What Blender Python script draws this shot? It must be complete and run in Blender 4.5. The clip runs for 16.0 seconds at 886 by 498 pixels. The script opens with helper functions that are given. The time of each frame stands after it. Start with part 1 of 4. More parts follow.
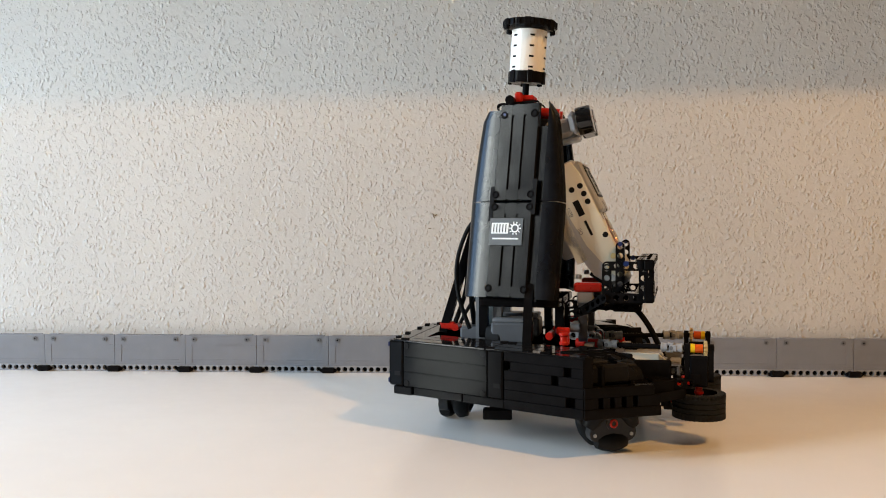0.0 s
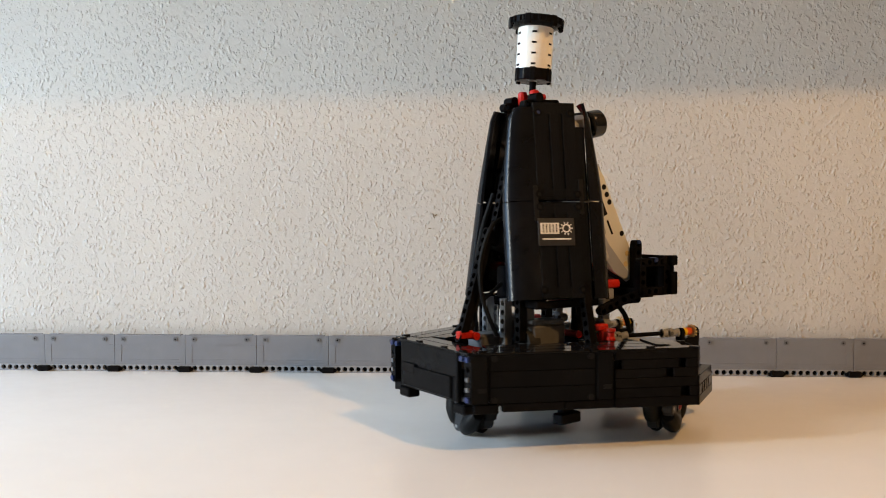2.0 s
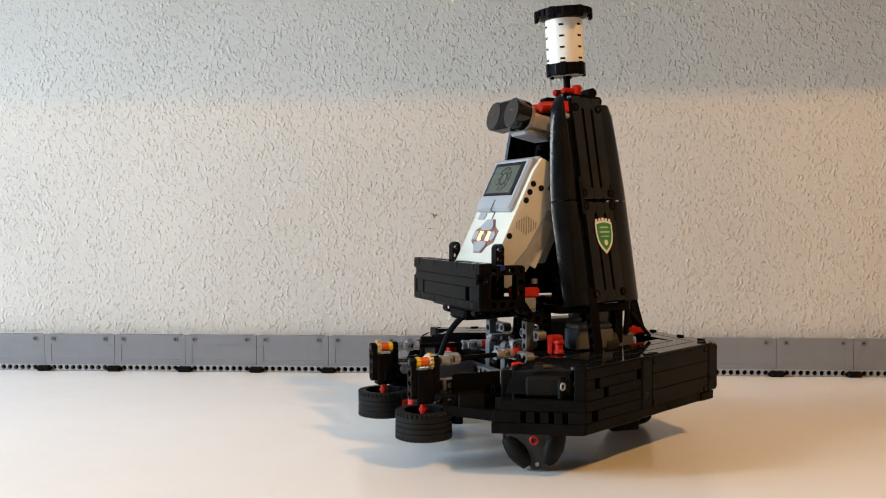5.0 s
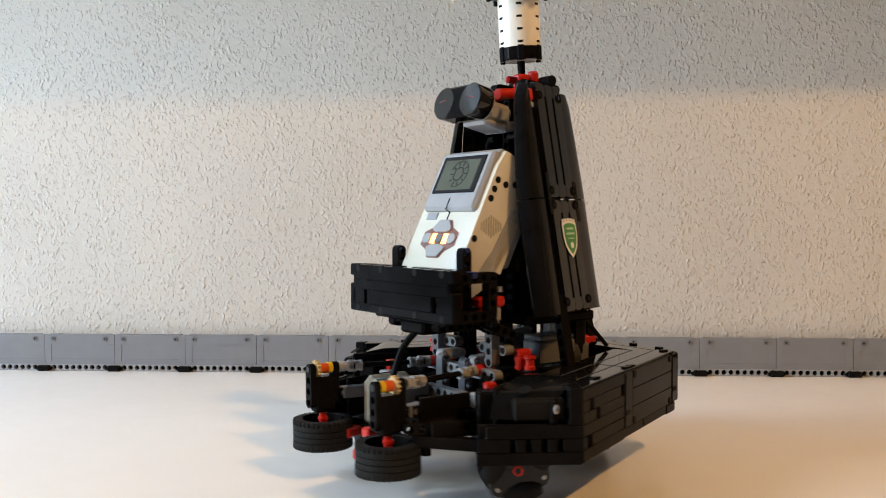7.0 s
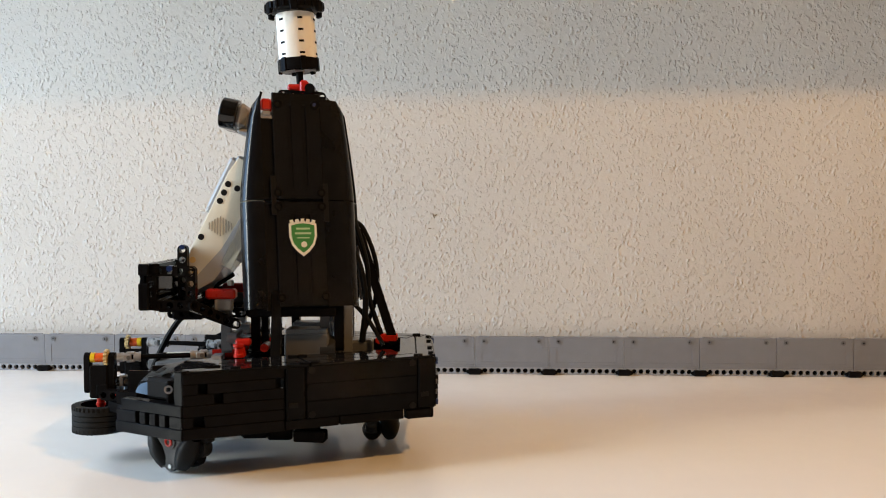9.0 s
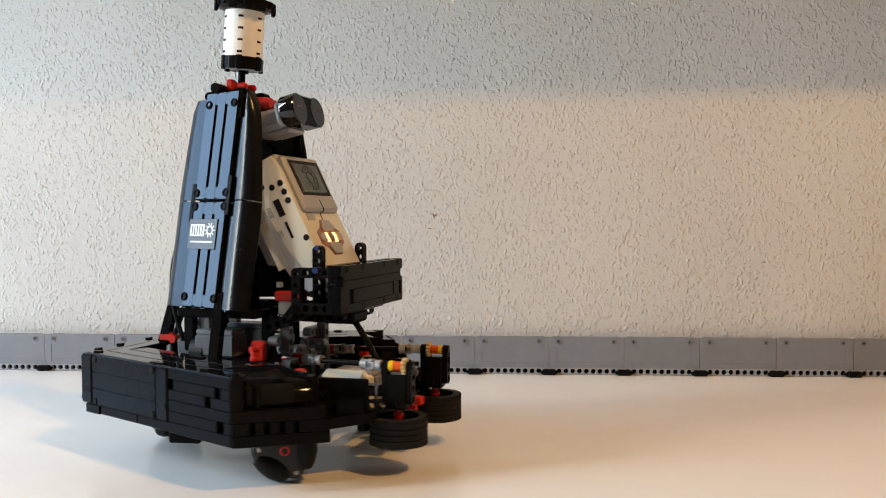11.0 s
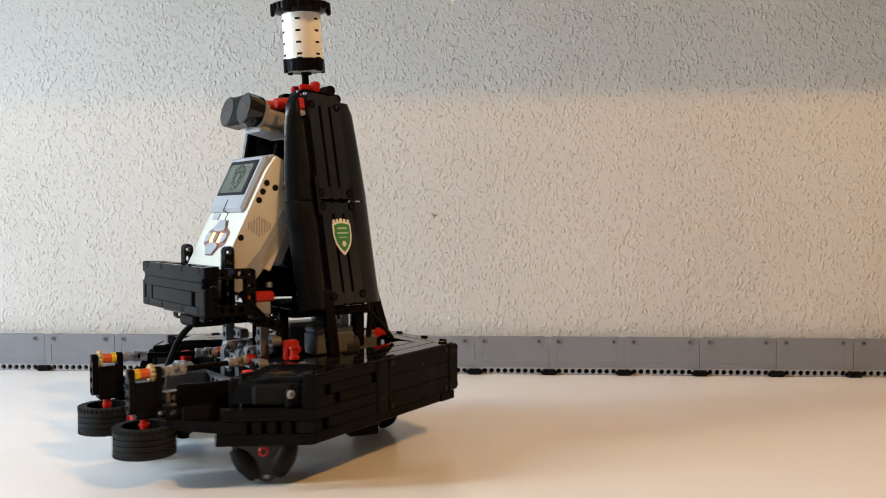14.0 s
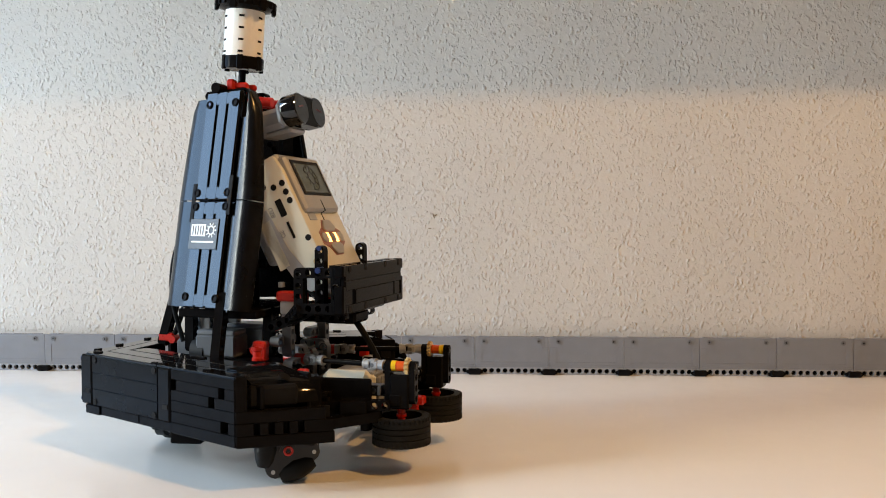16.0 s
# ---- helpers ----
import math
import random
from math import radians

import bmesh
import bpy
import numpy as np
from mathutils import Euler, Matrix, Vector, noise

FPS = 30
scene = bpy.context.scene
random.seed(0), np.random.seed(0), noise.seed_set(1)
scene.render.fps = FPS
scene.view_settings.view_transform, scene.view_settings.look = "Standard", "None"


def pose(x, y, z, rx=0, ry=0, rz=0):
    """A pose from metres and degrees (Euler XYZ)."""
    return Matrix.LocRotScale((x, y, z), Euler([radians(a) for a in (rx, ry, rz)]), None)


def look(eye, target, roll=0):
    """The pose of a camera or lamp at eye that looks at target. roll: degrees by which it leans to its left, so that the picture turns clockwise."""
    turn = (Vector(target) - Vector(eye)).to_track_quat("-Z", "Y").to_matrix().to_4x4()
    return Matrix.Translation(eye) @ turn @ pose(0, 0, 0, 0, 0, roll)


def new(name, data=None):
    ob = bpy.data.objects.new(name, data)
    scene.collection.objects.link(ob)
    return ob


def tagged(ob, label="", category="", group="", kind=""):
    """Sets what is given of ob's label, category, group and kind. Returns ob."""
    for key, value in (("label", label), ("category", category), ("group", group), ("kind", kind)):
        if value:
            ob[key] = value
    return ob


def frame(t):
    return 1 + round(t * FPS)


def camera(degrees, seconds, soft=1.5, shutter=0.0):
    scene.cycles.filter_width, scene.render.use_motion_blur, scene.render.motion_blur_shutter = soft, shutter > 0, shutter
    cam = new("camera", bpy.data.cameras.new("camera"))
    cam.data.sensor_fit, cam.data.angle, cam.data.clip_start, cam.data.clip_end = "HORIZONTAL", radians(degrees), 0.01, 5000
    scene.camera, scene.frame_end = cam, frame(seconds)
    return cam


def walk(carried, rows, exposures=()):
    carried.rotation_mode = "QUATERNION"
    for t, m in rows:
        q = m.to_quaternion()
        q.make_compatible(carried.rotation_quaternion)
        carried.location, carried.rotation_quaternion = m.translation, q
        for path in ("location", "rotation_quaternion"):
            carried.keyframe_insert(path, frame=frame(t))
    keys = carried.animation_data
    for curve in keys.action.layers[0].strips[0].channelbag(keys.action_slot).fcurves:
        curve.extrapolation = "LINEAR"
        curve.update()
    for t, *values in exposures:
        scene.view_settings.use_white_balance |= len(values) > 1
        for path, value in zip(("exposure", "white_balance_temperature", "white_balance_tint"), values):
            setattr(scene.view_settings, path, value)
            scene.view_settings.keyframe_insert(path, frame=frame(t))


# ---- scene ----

# ---- camera: fixed on a small stand in front of the table ----
cam = camera(52.27, 16.0, soft=1.0, shutter=0.4)
EYE = (0.0, 0.0, 0.1867)
VIEW = look(EYE, (0.0, 1.0, 0.1867 - math.tan(radians(2.005))), -0.145)
walk(cam, [(0.0, VIEW), (16.0, VIEW)], exposures=[(0.0, 0.32, 7550, 12), (16.0, 0.32, 7550, 12)])

# ---- light: cool window on one side, warm pendant lamp on the other ----
world = bpy.data.worlds.new("world")
scene.world = world
world.use_nodes = True
sky = world.node_tree.nodes.new("ShaderNodeTexSky")
sky.sky_type, sky.sun_disc = "NISHITA", False
sky.sun_elevation, sky.sun_rotation = radians(35), radians(200)
world.node_tree.links.new(sky.outputs[0], world.node_tree.nodes["Background"].inputs[0])
world.node_tree.nodes["Background"].inputs[1].default_value = 0.08

LAMP = Vector((1.19, -0.31, 1.90))
bulb = bpy.data.lights.new("pendant_light", "POINT")
bulb.energy, bulb.color, bulb.shadow_soft_size = 78.0, (1.0, 0.58, 0.23), 0.05
new("pendant_light", bulb).location = LAMP
# two area lamps stand in for the window's daylight, one blue, one added paler
for y, z, wide, high, energy, tint in ((0.70, 0.80, 0.74, 1.2, 20.0, (0.29, 0.56, 1.0)), (0.225, 0.72, 0.2, 1.32, 28.5, (0.76, 0.90, 0.98))):
    pane_light = bpy.data.lights.new("window_light", "AREA")
    pane_light.shape, pane_light.size, pane_light.size_y = "RECTANGLE", wide, high
    pane_light.energy, pane_light.color = energy, tint
    new("window_light", pane_light).matrix_world = look((-1.69, y, z), (1.0, y, z))


# ---- materials ----
def rgb(r, g, b):
    return (r, g, b, 1.0)


def material(name, colour, rough=0.4, metal=0.0, vary=0.08, scale=60.0, bump=0.0, bump_scale=400.0, rough_vary=0.08, coat=0.0, stretch=(1, 1, 1), ior=1.45):
    """Plain surface with grain at two scales, wear in the gloss and fine relief."""
    m = bpy.data.materials.new(name)
    m.use_nodes = True
    n, l = m.node_tree.nodes, m.node_tree.links
    b = n["Principled BSDF"]
    b.inputs["Metallic"].default_value = metal
    b.inputs["Coat Weight"].default_value = coat
    b.inputs["IOR"].default_value = ior
    co = n.new("ShaderNodeTexCoord")
    mp = n.new("ShaderNodeMapping")
    mp.inputs["Scale"].default_value = stretch
    l.new(co.outputs["Object"], mp.inputs[0])
    big, fine = n.new("ShaderNodeTexNoise"), n.new("ShaderNodeTexNoise")
    big.inputs["Scale"].default_value, fine.inputs["Scale"].default_value = scale, bump_scale
    big.inputs["Detail"].default_value, fine.inputs["Detail"].default_value = 4, 3
    l.new(mp.outputs[0], big.inputs["Vector"])
    l.new(mp.outputs[0], fine.inputs["Vector"])
    ramp = n.new("ShaderNodeValToRGB")
    ramp.color_ramp.elements[0].position, ramp.color_ramp.elements[1].position = 0.3, 0.7
    ramp.color_ramp.elements[0].color = [c * (1 - vary) for c in colour[:3]] + [1]
    ramp.color_ramp.elements[1].color = [min(1, c * (1 + vary)) for c in colour[:3]] + [1]
    l.new(big.outputs[0], ramp.inputs[0])
    l.new(ramp.outputs[0], b.inputs["Base Color"])
    rr = n.new("ShaderNodeMapRange")
    rr.inputs["To Min"].default_value, rr.inputs["To Max"].default_value = max(0.02, rough - rough_vary), min(1, rough + rough_vary)
    l.new(fine.outputs[0], rr.inputs[0])
    l.new(rr.outputs[0], b.inputs["Roughness"])
    if bump:
        bp = n.new("ShaderNodeBump")
        bp.inputs["Strength"].default_value, bp.inputs["Distance"].default_value = bump, 0.0006
        l.new(fine.outputs[0], bp.inputs["Height"])
        l.new(bp.outputs[0], b.inputs["Normal"])
    return m


def glowing(name, colour, strength):
    m = material(name, colour, 0.4)
    b = m.node_tree.nodes["Principled BSDF"]
    b.inputs["Emission Color"].default_value, b.inputs["Emission Strength"].default_value = colour, strength
    return m


def plaster(name):
    """Warm white wall with rough trowelled crumbs."""
    m = material(name, rgb(0.57, 0.555, 0.53), 0.85, vary=0.03, scale=5)
    n, l = m.node_tree.nodes, m.node_tree.links
    co = n["Texture Coordinate"] if "Texture Coordinate" in n else n.new("ShaderNodeTexCoord")
    warp = n.new("ShaderNodeTexNoise")
    warp.inputs["Scale"].default_value = 130
    mix = n.new("ShaderNodeVectorMath")
    mix.operation = "MULTIPLY_ADD"
    mix.inputs[1].default_value = (0.0085, 0.0085, 0.0085)
    l.new(co.outputs["Object"], warp.inputs["Vector"])
    l.new(warp.outputs["Color"], mix.inputs[0])
    l.new(co.outputs["Object"], mix.inputs[2])

    def chips(scale, keep, inner, outer, lean):
        """Scattered chips: some cells of a warped cell pattern stand proud."""
        v = n.new("ShaderNodeTexVoronoi")
        v.inputs["Scale"].default_value = scale
        turn = n.new("ShaderNodeMapping")
        turn.inputs["Rotation"].default_value, turn.inputs["Scale"].default_value = (0, lean, 0), (1, 1, 0.7)
        l.new(mix.outputs[0], turn.inputs[0])
        l.new(turn.outputs[0], v.inputs["Vector"])
        fall = n.new("ShaderNodeMapRange")
        fall.interpolation_type = "SMOOTHSTEP"
        fall.inputs["From Min"].default_value, fall.inputs["From Max"].default_value = inner, outer
        fall.inputs["To Min"].default_value, fall.inputs["To Max"].default_value = 1, 0
        l.new(v.outputs["Distance"], fall.inputs[0])
        pick = n.new("ShaderNodeMapRange")
        pick.inputs["From Min"].default_value, pick.inputs["From Max"].default_value = keep, keep + 0.15
        l.new(v.outputs["Color"], pick.inputs[0])
        out = n.new("ShaderNodeMath")
        out.operation = "MULTIPLY"
        l.new(fall.outputs[0], out.inputs[0])
        l.new(pick.outputs[0], out.inputs[1])
        return out

    one, two = chips(225, 0.44, 0.0, 0.62, 0.6), chips(290, 0.46, 0.0, 0.62, -0.5)
    half = n.new("ShaderNodeMath")
    half.operation = "MULTIPLY_ADD"
    half.inputs[1].default_value = 0.7
    l.new(two.outputs[0], half.inputs[0])
    l.new(one.outputs[0], half.inputs[2])
    grain = n.new("ShaderNodeTexNoise")
    grain.inputs["Scale"].default_value, grain.inputs["Detail"].default_value = 150, 4
    l.new(co.outputs["Object"], grain.inputs["Vector"])
    add = n.new("ShaderNodeMath")
    add.operation = "MULTIPLY_ADD"
    add.inputs[1].default_value = 0.8
    l.new(grain.outputs[0], add.inputs[0])
    l.new(half.outputs[0], add.inputs[2])
    bp = n.new("ShaderNodeBump")
    bp.inputs["Strength"].default_value, bp.inputs["Distance"].default_value = 1.0, 0.0009
    l.new(add.outputs[0], bp.inputs["Height"])
    l.new(bp.outputs[0], n["Principled BSDF"].inputs["Normal"])
    return m


BLACK = material("black_plastic", rgb(0.0070, 0.0066, 0.0069), 0.12, vary=0.2, scale=90, bump=0.05, bump_scale=500, rough_vary=0.05, ior=1.09)
FAIRING = material("satin_fairing_plastic", rgb(0.0060, 0.0065, 0.0080), 0.2, vary=0.2, scale=60, bump=0.10, bump_scale=60, rough_vary=0.06, ior=1.3)
SHELL = material("black_shell_plastic", rgb(0.0052, 0.0052, 0.0056), 0.065, vary=0.2, scale=60, bump=0.05, bump_scale=120, rough_vary=0.025, ior=1.12)
DECK = material("glossy_deck_plastic", rgb(0.006, 0.006, 0.0064), 0.07, vary=0.2, scale=60, bump=0.07, bump_scale=120, rough_vary=0.03, ior=1.26)
TOWER = material("glossy_tower_plastic", rgb(0.0060, 0.0065, 0.0078), 0.16, vary=0.2, scale=60, bump=0.2, bump_scale=45, rough_vary=0.05, ior=1.42)
LENS = material("glossy_sensor_plastic", rgb(0.005, 0.005, 0.0055), 0.05, vary=0.1, rough_vary=0.02, ior=1.5)
# near-black plastic; in holes, slots and backings its colour stands for shade
PIT = material("recess_shade_plastic", rgb(0.011, 0.0105, 0.0105), 0.6, ior=1.15)
RUBBER = material("tyre_rubber", rgb(0.011, 0.011, 0.011), 0.72, vary=0.25, bump=0.3, bump_scale=900, ior=1.25)
ROLLER = material("roller_rubber", rgb(0.0085, 0.0085, 0.0085), 0.45, vary=0.2, ior=1.22)
HUB = material("dark_grey_hub", rgb(0.035, 0.036, 0.038), 0.35, ior=1.27)
GREY = material("light_grey_plastic", rgb(0.34, 0.35, 0.37), 0.35, vary=0.05)
MGREY = material("mid_grey_plastic", rgb(0.19, 0.197, 0.21), 0.38, vary=0.06)
BEAMGREY = material("fence_beam_plastic", rgb(0.27, 0.28, 0.30), 0.38, vary=0.06)
DGREY = material("dark_grey_plastic", rgb(0.13, 0.135, 0.145), 0.35, vary=0.08)
FENCE = material("grey_fence_plastic", rgb(0.20, 0.21, 0.235), 0.38, vary=0.04, bump=0.05)
WHITE = material("white_plastic", rgb(0.78, 0.77, 0.74), 0.35, vary=0.02)
BRICK = material("brick_cream_plastic", rgb(0.69, 0.665, 0.57), 0.24, vary=0.03, bump=0.04)
GRILLE = material("grille_shadow_plastic", rgb(0.36, 0.34, 0.28), 0.45, vary=0.05)
IVORY = material("milky_plastic", rgb(0.86, 0.84, 0.78), 0.3, vary=0.02)
TAN = material("tan_plastic", rgb(0.62, 0.46, 0.22), 0.4)
RED = material("red_plastic", rgb(0.56, 0.02, 0.012), 0.3, vary=0.08)
DARKRED = material("dark_red_strip", rgb(0.16, 0.014, 0.01), 0.35)
ORANGE = material("orange_plastic", rgb(0.75, 0.10, 0.01), 0.35)
YELLOW = material("yellow_plastic", rgb(0.85, 0.55, 0.02), 0.35)
BLUE = material("blue_pin_plastic", rgb(0.004, 0.02, 0.10), 0.35)
STEEL = material("screw_steel", rgb(0.45, 0.45, 0.44), 0.48, metal=1.0)
SCREEN = material("lcd_screen", rgb(0.075, 0.088, 0.066), 0.2, vary=0.05)
INK = material("screen_ink", rgb(0.03, 0.036, 0.03), 0.6, ior=1.12)
BEZEL = material("dark_screen_frame", rgb(0.02, 0.02, 0.022), 0.5, ior=1.12)
GLOW = glowing("button_glow", rgb(1.0, 0.36, 0.10), 6.0)
# dark surround; weak orange emission paints the halo of the button light
HALO = material("button_surround", rgb(0.10, 0.085, 0.08), 0.35)
HALO.node_tree.nodes["Principled BSDF"].inputs["Emission Color"].default_value = rgb(1.0, 0.16, 0.05)
HALO.node_tree.nodes["Principled BSDF"].inputs["Emission Strength"].default_value = 0.1
PAPER = material("white_print", rgb(0.8, 0.8, 0.78), 0.5)
STICKER = material("dark_sticker", rgb(0.02, 0.02, 0.022), 0.4)
GREEN = material("green_badge", rgb(0.03, 0.22, 0.06), 0.4, vary=0.15)
PALE = material("pale_green_print", rgb(0.42, 0.58, 0.42), 0.45)
CABLE = material("cable_rubber", rgb(0.007, 0.007, 0.007), 0.5, ior=1.15)
WALL = plaster("rough_plaster")
# for the unseen walls and ceiling; kept dark to limit bounce and reflections
PAINT = material("room_paint", rgb(0.15, 0.14, 0.125), 0.8, vary=0.03, scale=4, bump=0.1)
TABLE = material("white_laminate", rgb(0.90, 0.885, 0.86), 0.22, vary=0.012, scale=14, rough_vary=0.03, bump_scale=60)
FLOOR = material("wood_floor", rgb(0.14, 0.09, 0.05), 0.45, vary=0.25, scale=9, stretch=(1, 8, 1))
SCUFF = material("wall_scuff", rgb(0.22, 0.17, 0.12), 0.9)


# ---- mesh helpers ----
MM = 0.001
ID = Matrix.Identity(4)


def part(name, bm, mat, parent=None, label="", smooth=False):
    bmesh.ops.recalc_face_normals(bm, faces=bm.faces)
    me = bpy.data.meshes.new(name)
    bm.to_mesh(me)
    bm.free()
    me.materials.append(mat)
    if smooth:
        for p in me.polygons:
            p.use_smooth = True
        me.set_sharp_from_angle(angle=radians(35))
    ob = new(name, me)
    if parent is not None:
        ob.parent = parent
    if label:
        ob["label"] = label
    return ob


def mm(x, y, z, rx=0, ry=0, rz=0):
    return pose(x * MM, y * MM, z * MM, rx, ry, rz)


def box(bm, sx, sy, sz, m=ID, bevel=0.5):
    """Bevelled box, sizes in millimetres, centred on m."""
    r = bmesh.ops.create_cube(bm, size=1.0)
    vs = r["verts"]
    bmesh.ops.scale(bm, vec=(sx * MM, sy * MM, sz * MM), verts=vs)
    if bevel:
        es = list({e for v in vs for e in v.link_edges})
        g = bmesh.ops.bevel(bm, geom=es, offset=bevel * MM, segments=1, affect="EDGES", profile=0.5)
        vs = list({v for v in vs if v.is_valid} | set(g["verts"]))
    bmesh.ops.transform(bm, matrix=m, verts=vs)
    return bm


def cyl(bm, r, h, m=ID, seg=20, r2=None):
    """Cylinder along z of m, millimetres, centred."""
    g = bmesh.ops.create_cone(bm, cap_ends=True, segments=seg, radius1=r * MM, radius2=(r if r2 is None else r2) * MM, depth=h * MM)
    bmesh.ops.transform(bm, matrix=m, verts=g["verts"])
    return bm


def lathe(bm, profile, m=ID, seg=24, a0=0.0, a1=360.0):
    """Turn a closed profile of (radius, z) millimetres about z."""
    full = a1 - a0 >= 359.9
    rings = []
    for k in range(seg if full else seg + 1):
        a = radians(a0 + (a1 - a0) * k / seg)
        rings.append([bm.verts.new(m @ Vector((r * math.cos(a) * MM, r * math.sin(a) * MM, z * MM))) for r, z in profile])
    n = len(profile)
    for k in range(seg):
        p, q = rings[k], rings[(k + 1) % len(rings)]
        for j in range(n):
            bm.faces.new((p[j], p[(j + 1) % n], q[(j + 1) % n], q[j]))
    if not full:
        bm.faces.new(rings[0])
        bm.faces.new(rings[-1])
    return bm


def prism(bm, poly, z0, z1, m=ID, bevel=0.0):
    """Upright prism over a polygon of (x, y) millimetres."""
    lo = [bm.verts.new((x * MM, y * MM, z0 * MM)) for x, y in poly]
    hi = [bm.verts.new((x * MM, y * MM, z1 * MM)) for x, y in poly]
    fs = [bm.faces.new(lo[::-1]), bm.faces.new(hi)]
    n = len(poly)
    for k in range(n):
        fs.append(bm.faces.new((lo[k], lo[(k + 1) % n], hi[(k + 1) % n], hi[k])))
    vs = lo + hi
    if bevel:
        es = list({e for f in fs for e in f.edges})
        g = bmesh.ops.bevel(bm, geom=es, offset=bevel * MM, segments=1, affect="EDGES", profile=0.5)
        vs = list({v for v in vs if v.is_valid} | set(g["verts"]))
    bmesh.ops.transform(bm, matrix=m, verts=vs)
    return bm


def tube(bm, pts, r, seg=8, flat=1.0):
    """Cable through points (millimetres), smoothed; flat < 1 makes a ribbon."""
    p = [Vector(q) * MM for q in pts]
    fine = []
    for k in range(len(p) - 1):
        a, b, c, d = p[max(k - 1, 0)], p[k], p[k + 1], p[min(k + 2, len(p) - 1)]
        for j in range(6):
            t = j / 6
            fine.append(0.5 * (2 * b + (c - a) * t + (2 * a - 5 * b + 4 * c - d) * t * t + (3 * b - a - 3 * c + d) * t ** 3))
    fine.append(p[-1])
    rings = []
    side = None
    for k, q in enumerate(fine):
        d = (fine[min(k + 1, len(fine) - 1)] - fine[max(k - 1, 0)]).normalized()
        side = (Vector((1, 0.02, 0.03)) if side is None else side)
        side = (side - d * side.dot(d)).normalized()
        up = d.cross(side)
        rings.append([bm.verts.new(q + r * MM * (math.cos(2 * math.pi * j / seg) * side + flat * math.sin(2 * math.pi * j / seg) * up)) for j in range(seg)])
    for a, b in zip(rings, rings[1:]):
        for j in range(seg):
            bm.faces.new((a[j], a[(j + 1) % seg], b[(j + 1) % seg], b[j]))
    bm.faces.new(rings[0])
    bm.faces.new(rings[-1])
    return bm


def liftarm(bm, n, m=ID, w=7.6, t=7.6, hole=2.5, square=False):
    """Studless beam along x with n pin holes 8 mm apart; holes run along z; the first hole is at the origin of m."""
    S, A = 8.0, 16
    ends = {}
    for k in range(n):
        outer, inner = [], []
        for j in range(A):
            a = 2 * math.pi * j / A
            c, s = math.cos(a), math.sin(a)
            round_end = not square and ((k == 0 and c < -1e-6) or (k == n - 1 and c > 1e-6))
            if round_end:
                o = (c * w / 2, s * w / 2)
            else:
                f = min(1 / max(abs(c), 1e-9) * (w / 2 if square and ((k == 0 and c < 0) or (k == n - 1 and c > 0)) else S / 2), 1 / max(abs(s), 1e-9) * w / 2)
                o = (c * f, s * f)
                if abs(abs(c) - abs(s)) < 0.01:
                    o = (math.copysign(S / 2, c), math.copysign(w / 2, s))
            outer.append((k * S + o[0], o[1], round_end, c))
            inner.append((k * S + c * hole, s * hole))
        loops = {}
        for z in (-t / 2, t / 2):
            loops[z] = ([bm.verts.new(m @ Vector((x * MM, y * MM, z * MM))) for x, y, _, _ in outer], [bm.verts.new(m @ Vector((x * MM, y * MM, z * MM))) for x, y in inner])
        (o0, i0), (o1, i1) = loops[-t / 2], loops[t / 2]
        for j in range(A):
            q = (j + 1) % A
            bm.faces.new((o0[j], i0[j], i0[q], o0[q]))
            bm.faces.new((o1[j], o1[q], i1[q], i1[j]))
            bm.faces.new((i0[j], i1[j], i1[q], i0[q]))
            mid = (outer[j][0] + outer[q][0]) / 2 - k * S
            inside = abs(mid) > S / 2 - 0.2 and ((mid < 0 and k > 0) or (mid > 0 and k < n - 1))
            if not inside:
                bm.faces.new((o0[j], o0[q], o1[q], o1[j]))
    bmesh.ops.remove_doubles(bm, verts=bm.verts, dist=0.00002)
    return bm


def along(a, b, roll=0):
    """Pose at a (mm) with x towards b."""
    a, b = Vector(a) * MM, Vector(b) * MM
    x = (b - a).normalized()
    y = Vector((0, 0, 1)).cross(x)
    y = Vector((0, 1, 0)) if y.length < 1e-4 else y.normalized()
    z = x.cross(y)
    m = Matrix((x, y, z)).transposed().to_4x4()
    return Matrix.Translation(a) @ m @ pose(0, 0, 0, roll, 0, 0)


def arm(name, a, b, parent, mat=None, roll=0, square=False):
    n = max(2, round((Vector(b) - Vector(a)).length / 8) + 1)
    return part(name, liftarm(bmesh.new(), n, along(a, b, roll), square=square), mat or BLACK, parent)


def rod(name, a, b, r, mat, parent, seg=14, label=""):
    a, b = Vector(a), Vector(b)
    m = along(a, b) @ mm((b - a).length / 2, 0, 0, 0, 90, 0)
    return part(name, cyl(bmesh.new(), r, (b - a).length, m, seg), mat, parent, label, True)


# ---- the room ----
TILT = -3.588
WALLM = pose(0, 1.0885, 0, 0, 0, TILT)      # x along the wall, y into it


def slab(name, size, m, mat, label, kind="structure"):
    ob = part(name, box(bmesh.new(), *size, m, 0), mat)
    return tagged(ob, label, name.split("_")[0], kind=kind)


slab("wall_north", (5200, 100, 3300), WALLM @ mm(200, 50, 750), WALL, "cream wall with rough crumbly plaster")
slab("wall_east", (100, 4200, 3300), mm(2450, -900, 750), PAINT, "plain brown-grey painted wall of the room")
slab("wall_south", (4400, 100, 3300), mm(300, -2950, 750), PAINT, "plain brown-grey painted wall opposite the table")
slab("floor", (4500, 4500, 60), mm(300, -900, -780), FLOOR, "brown wooden floor of the room")
slab("ceiling", (4600, 4600, 60), mm(300, -900, 2400), PAINT, "plain brown-grey ceiling of the room")
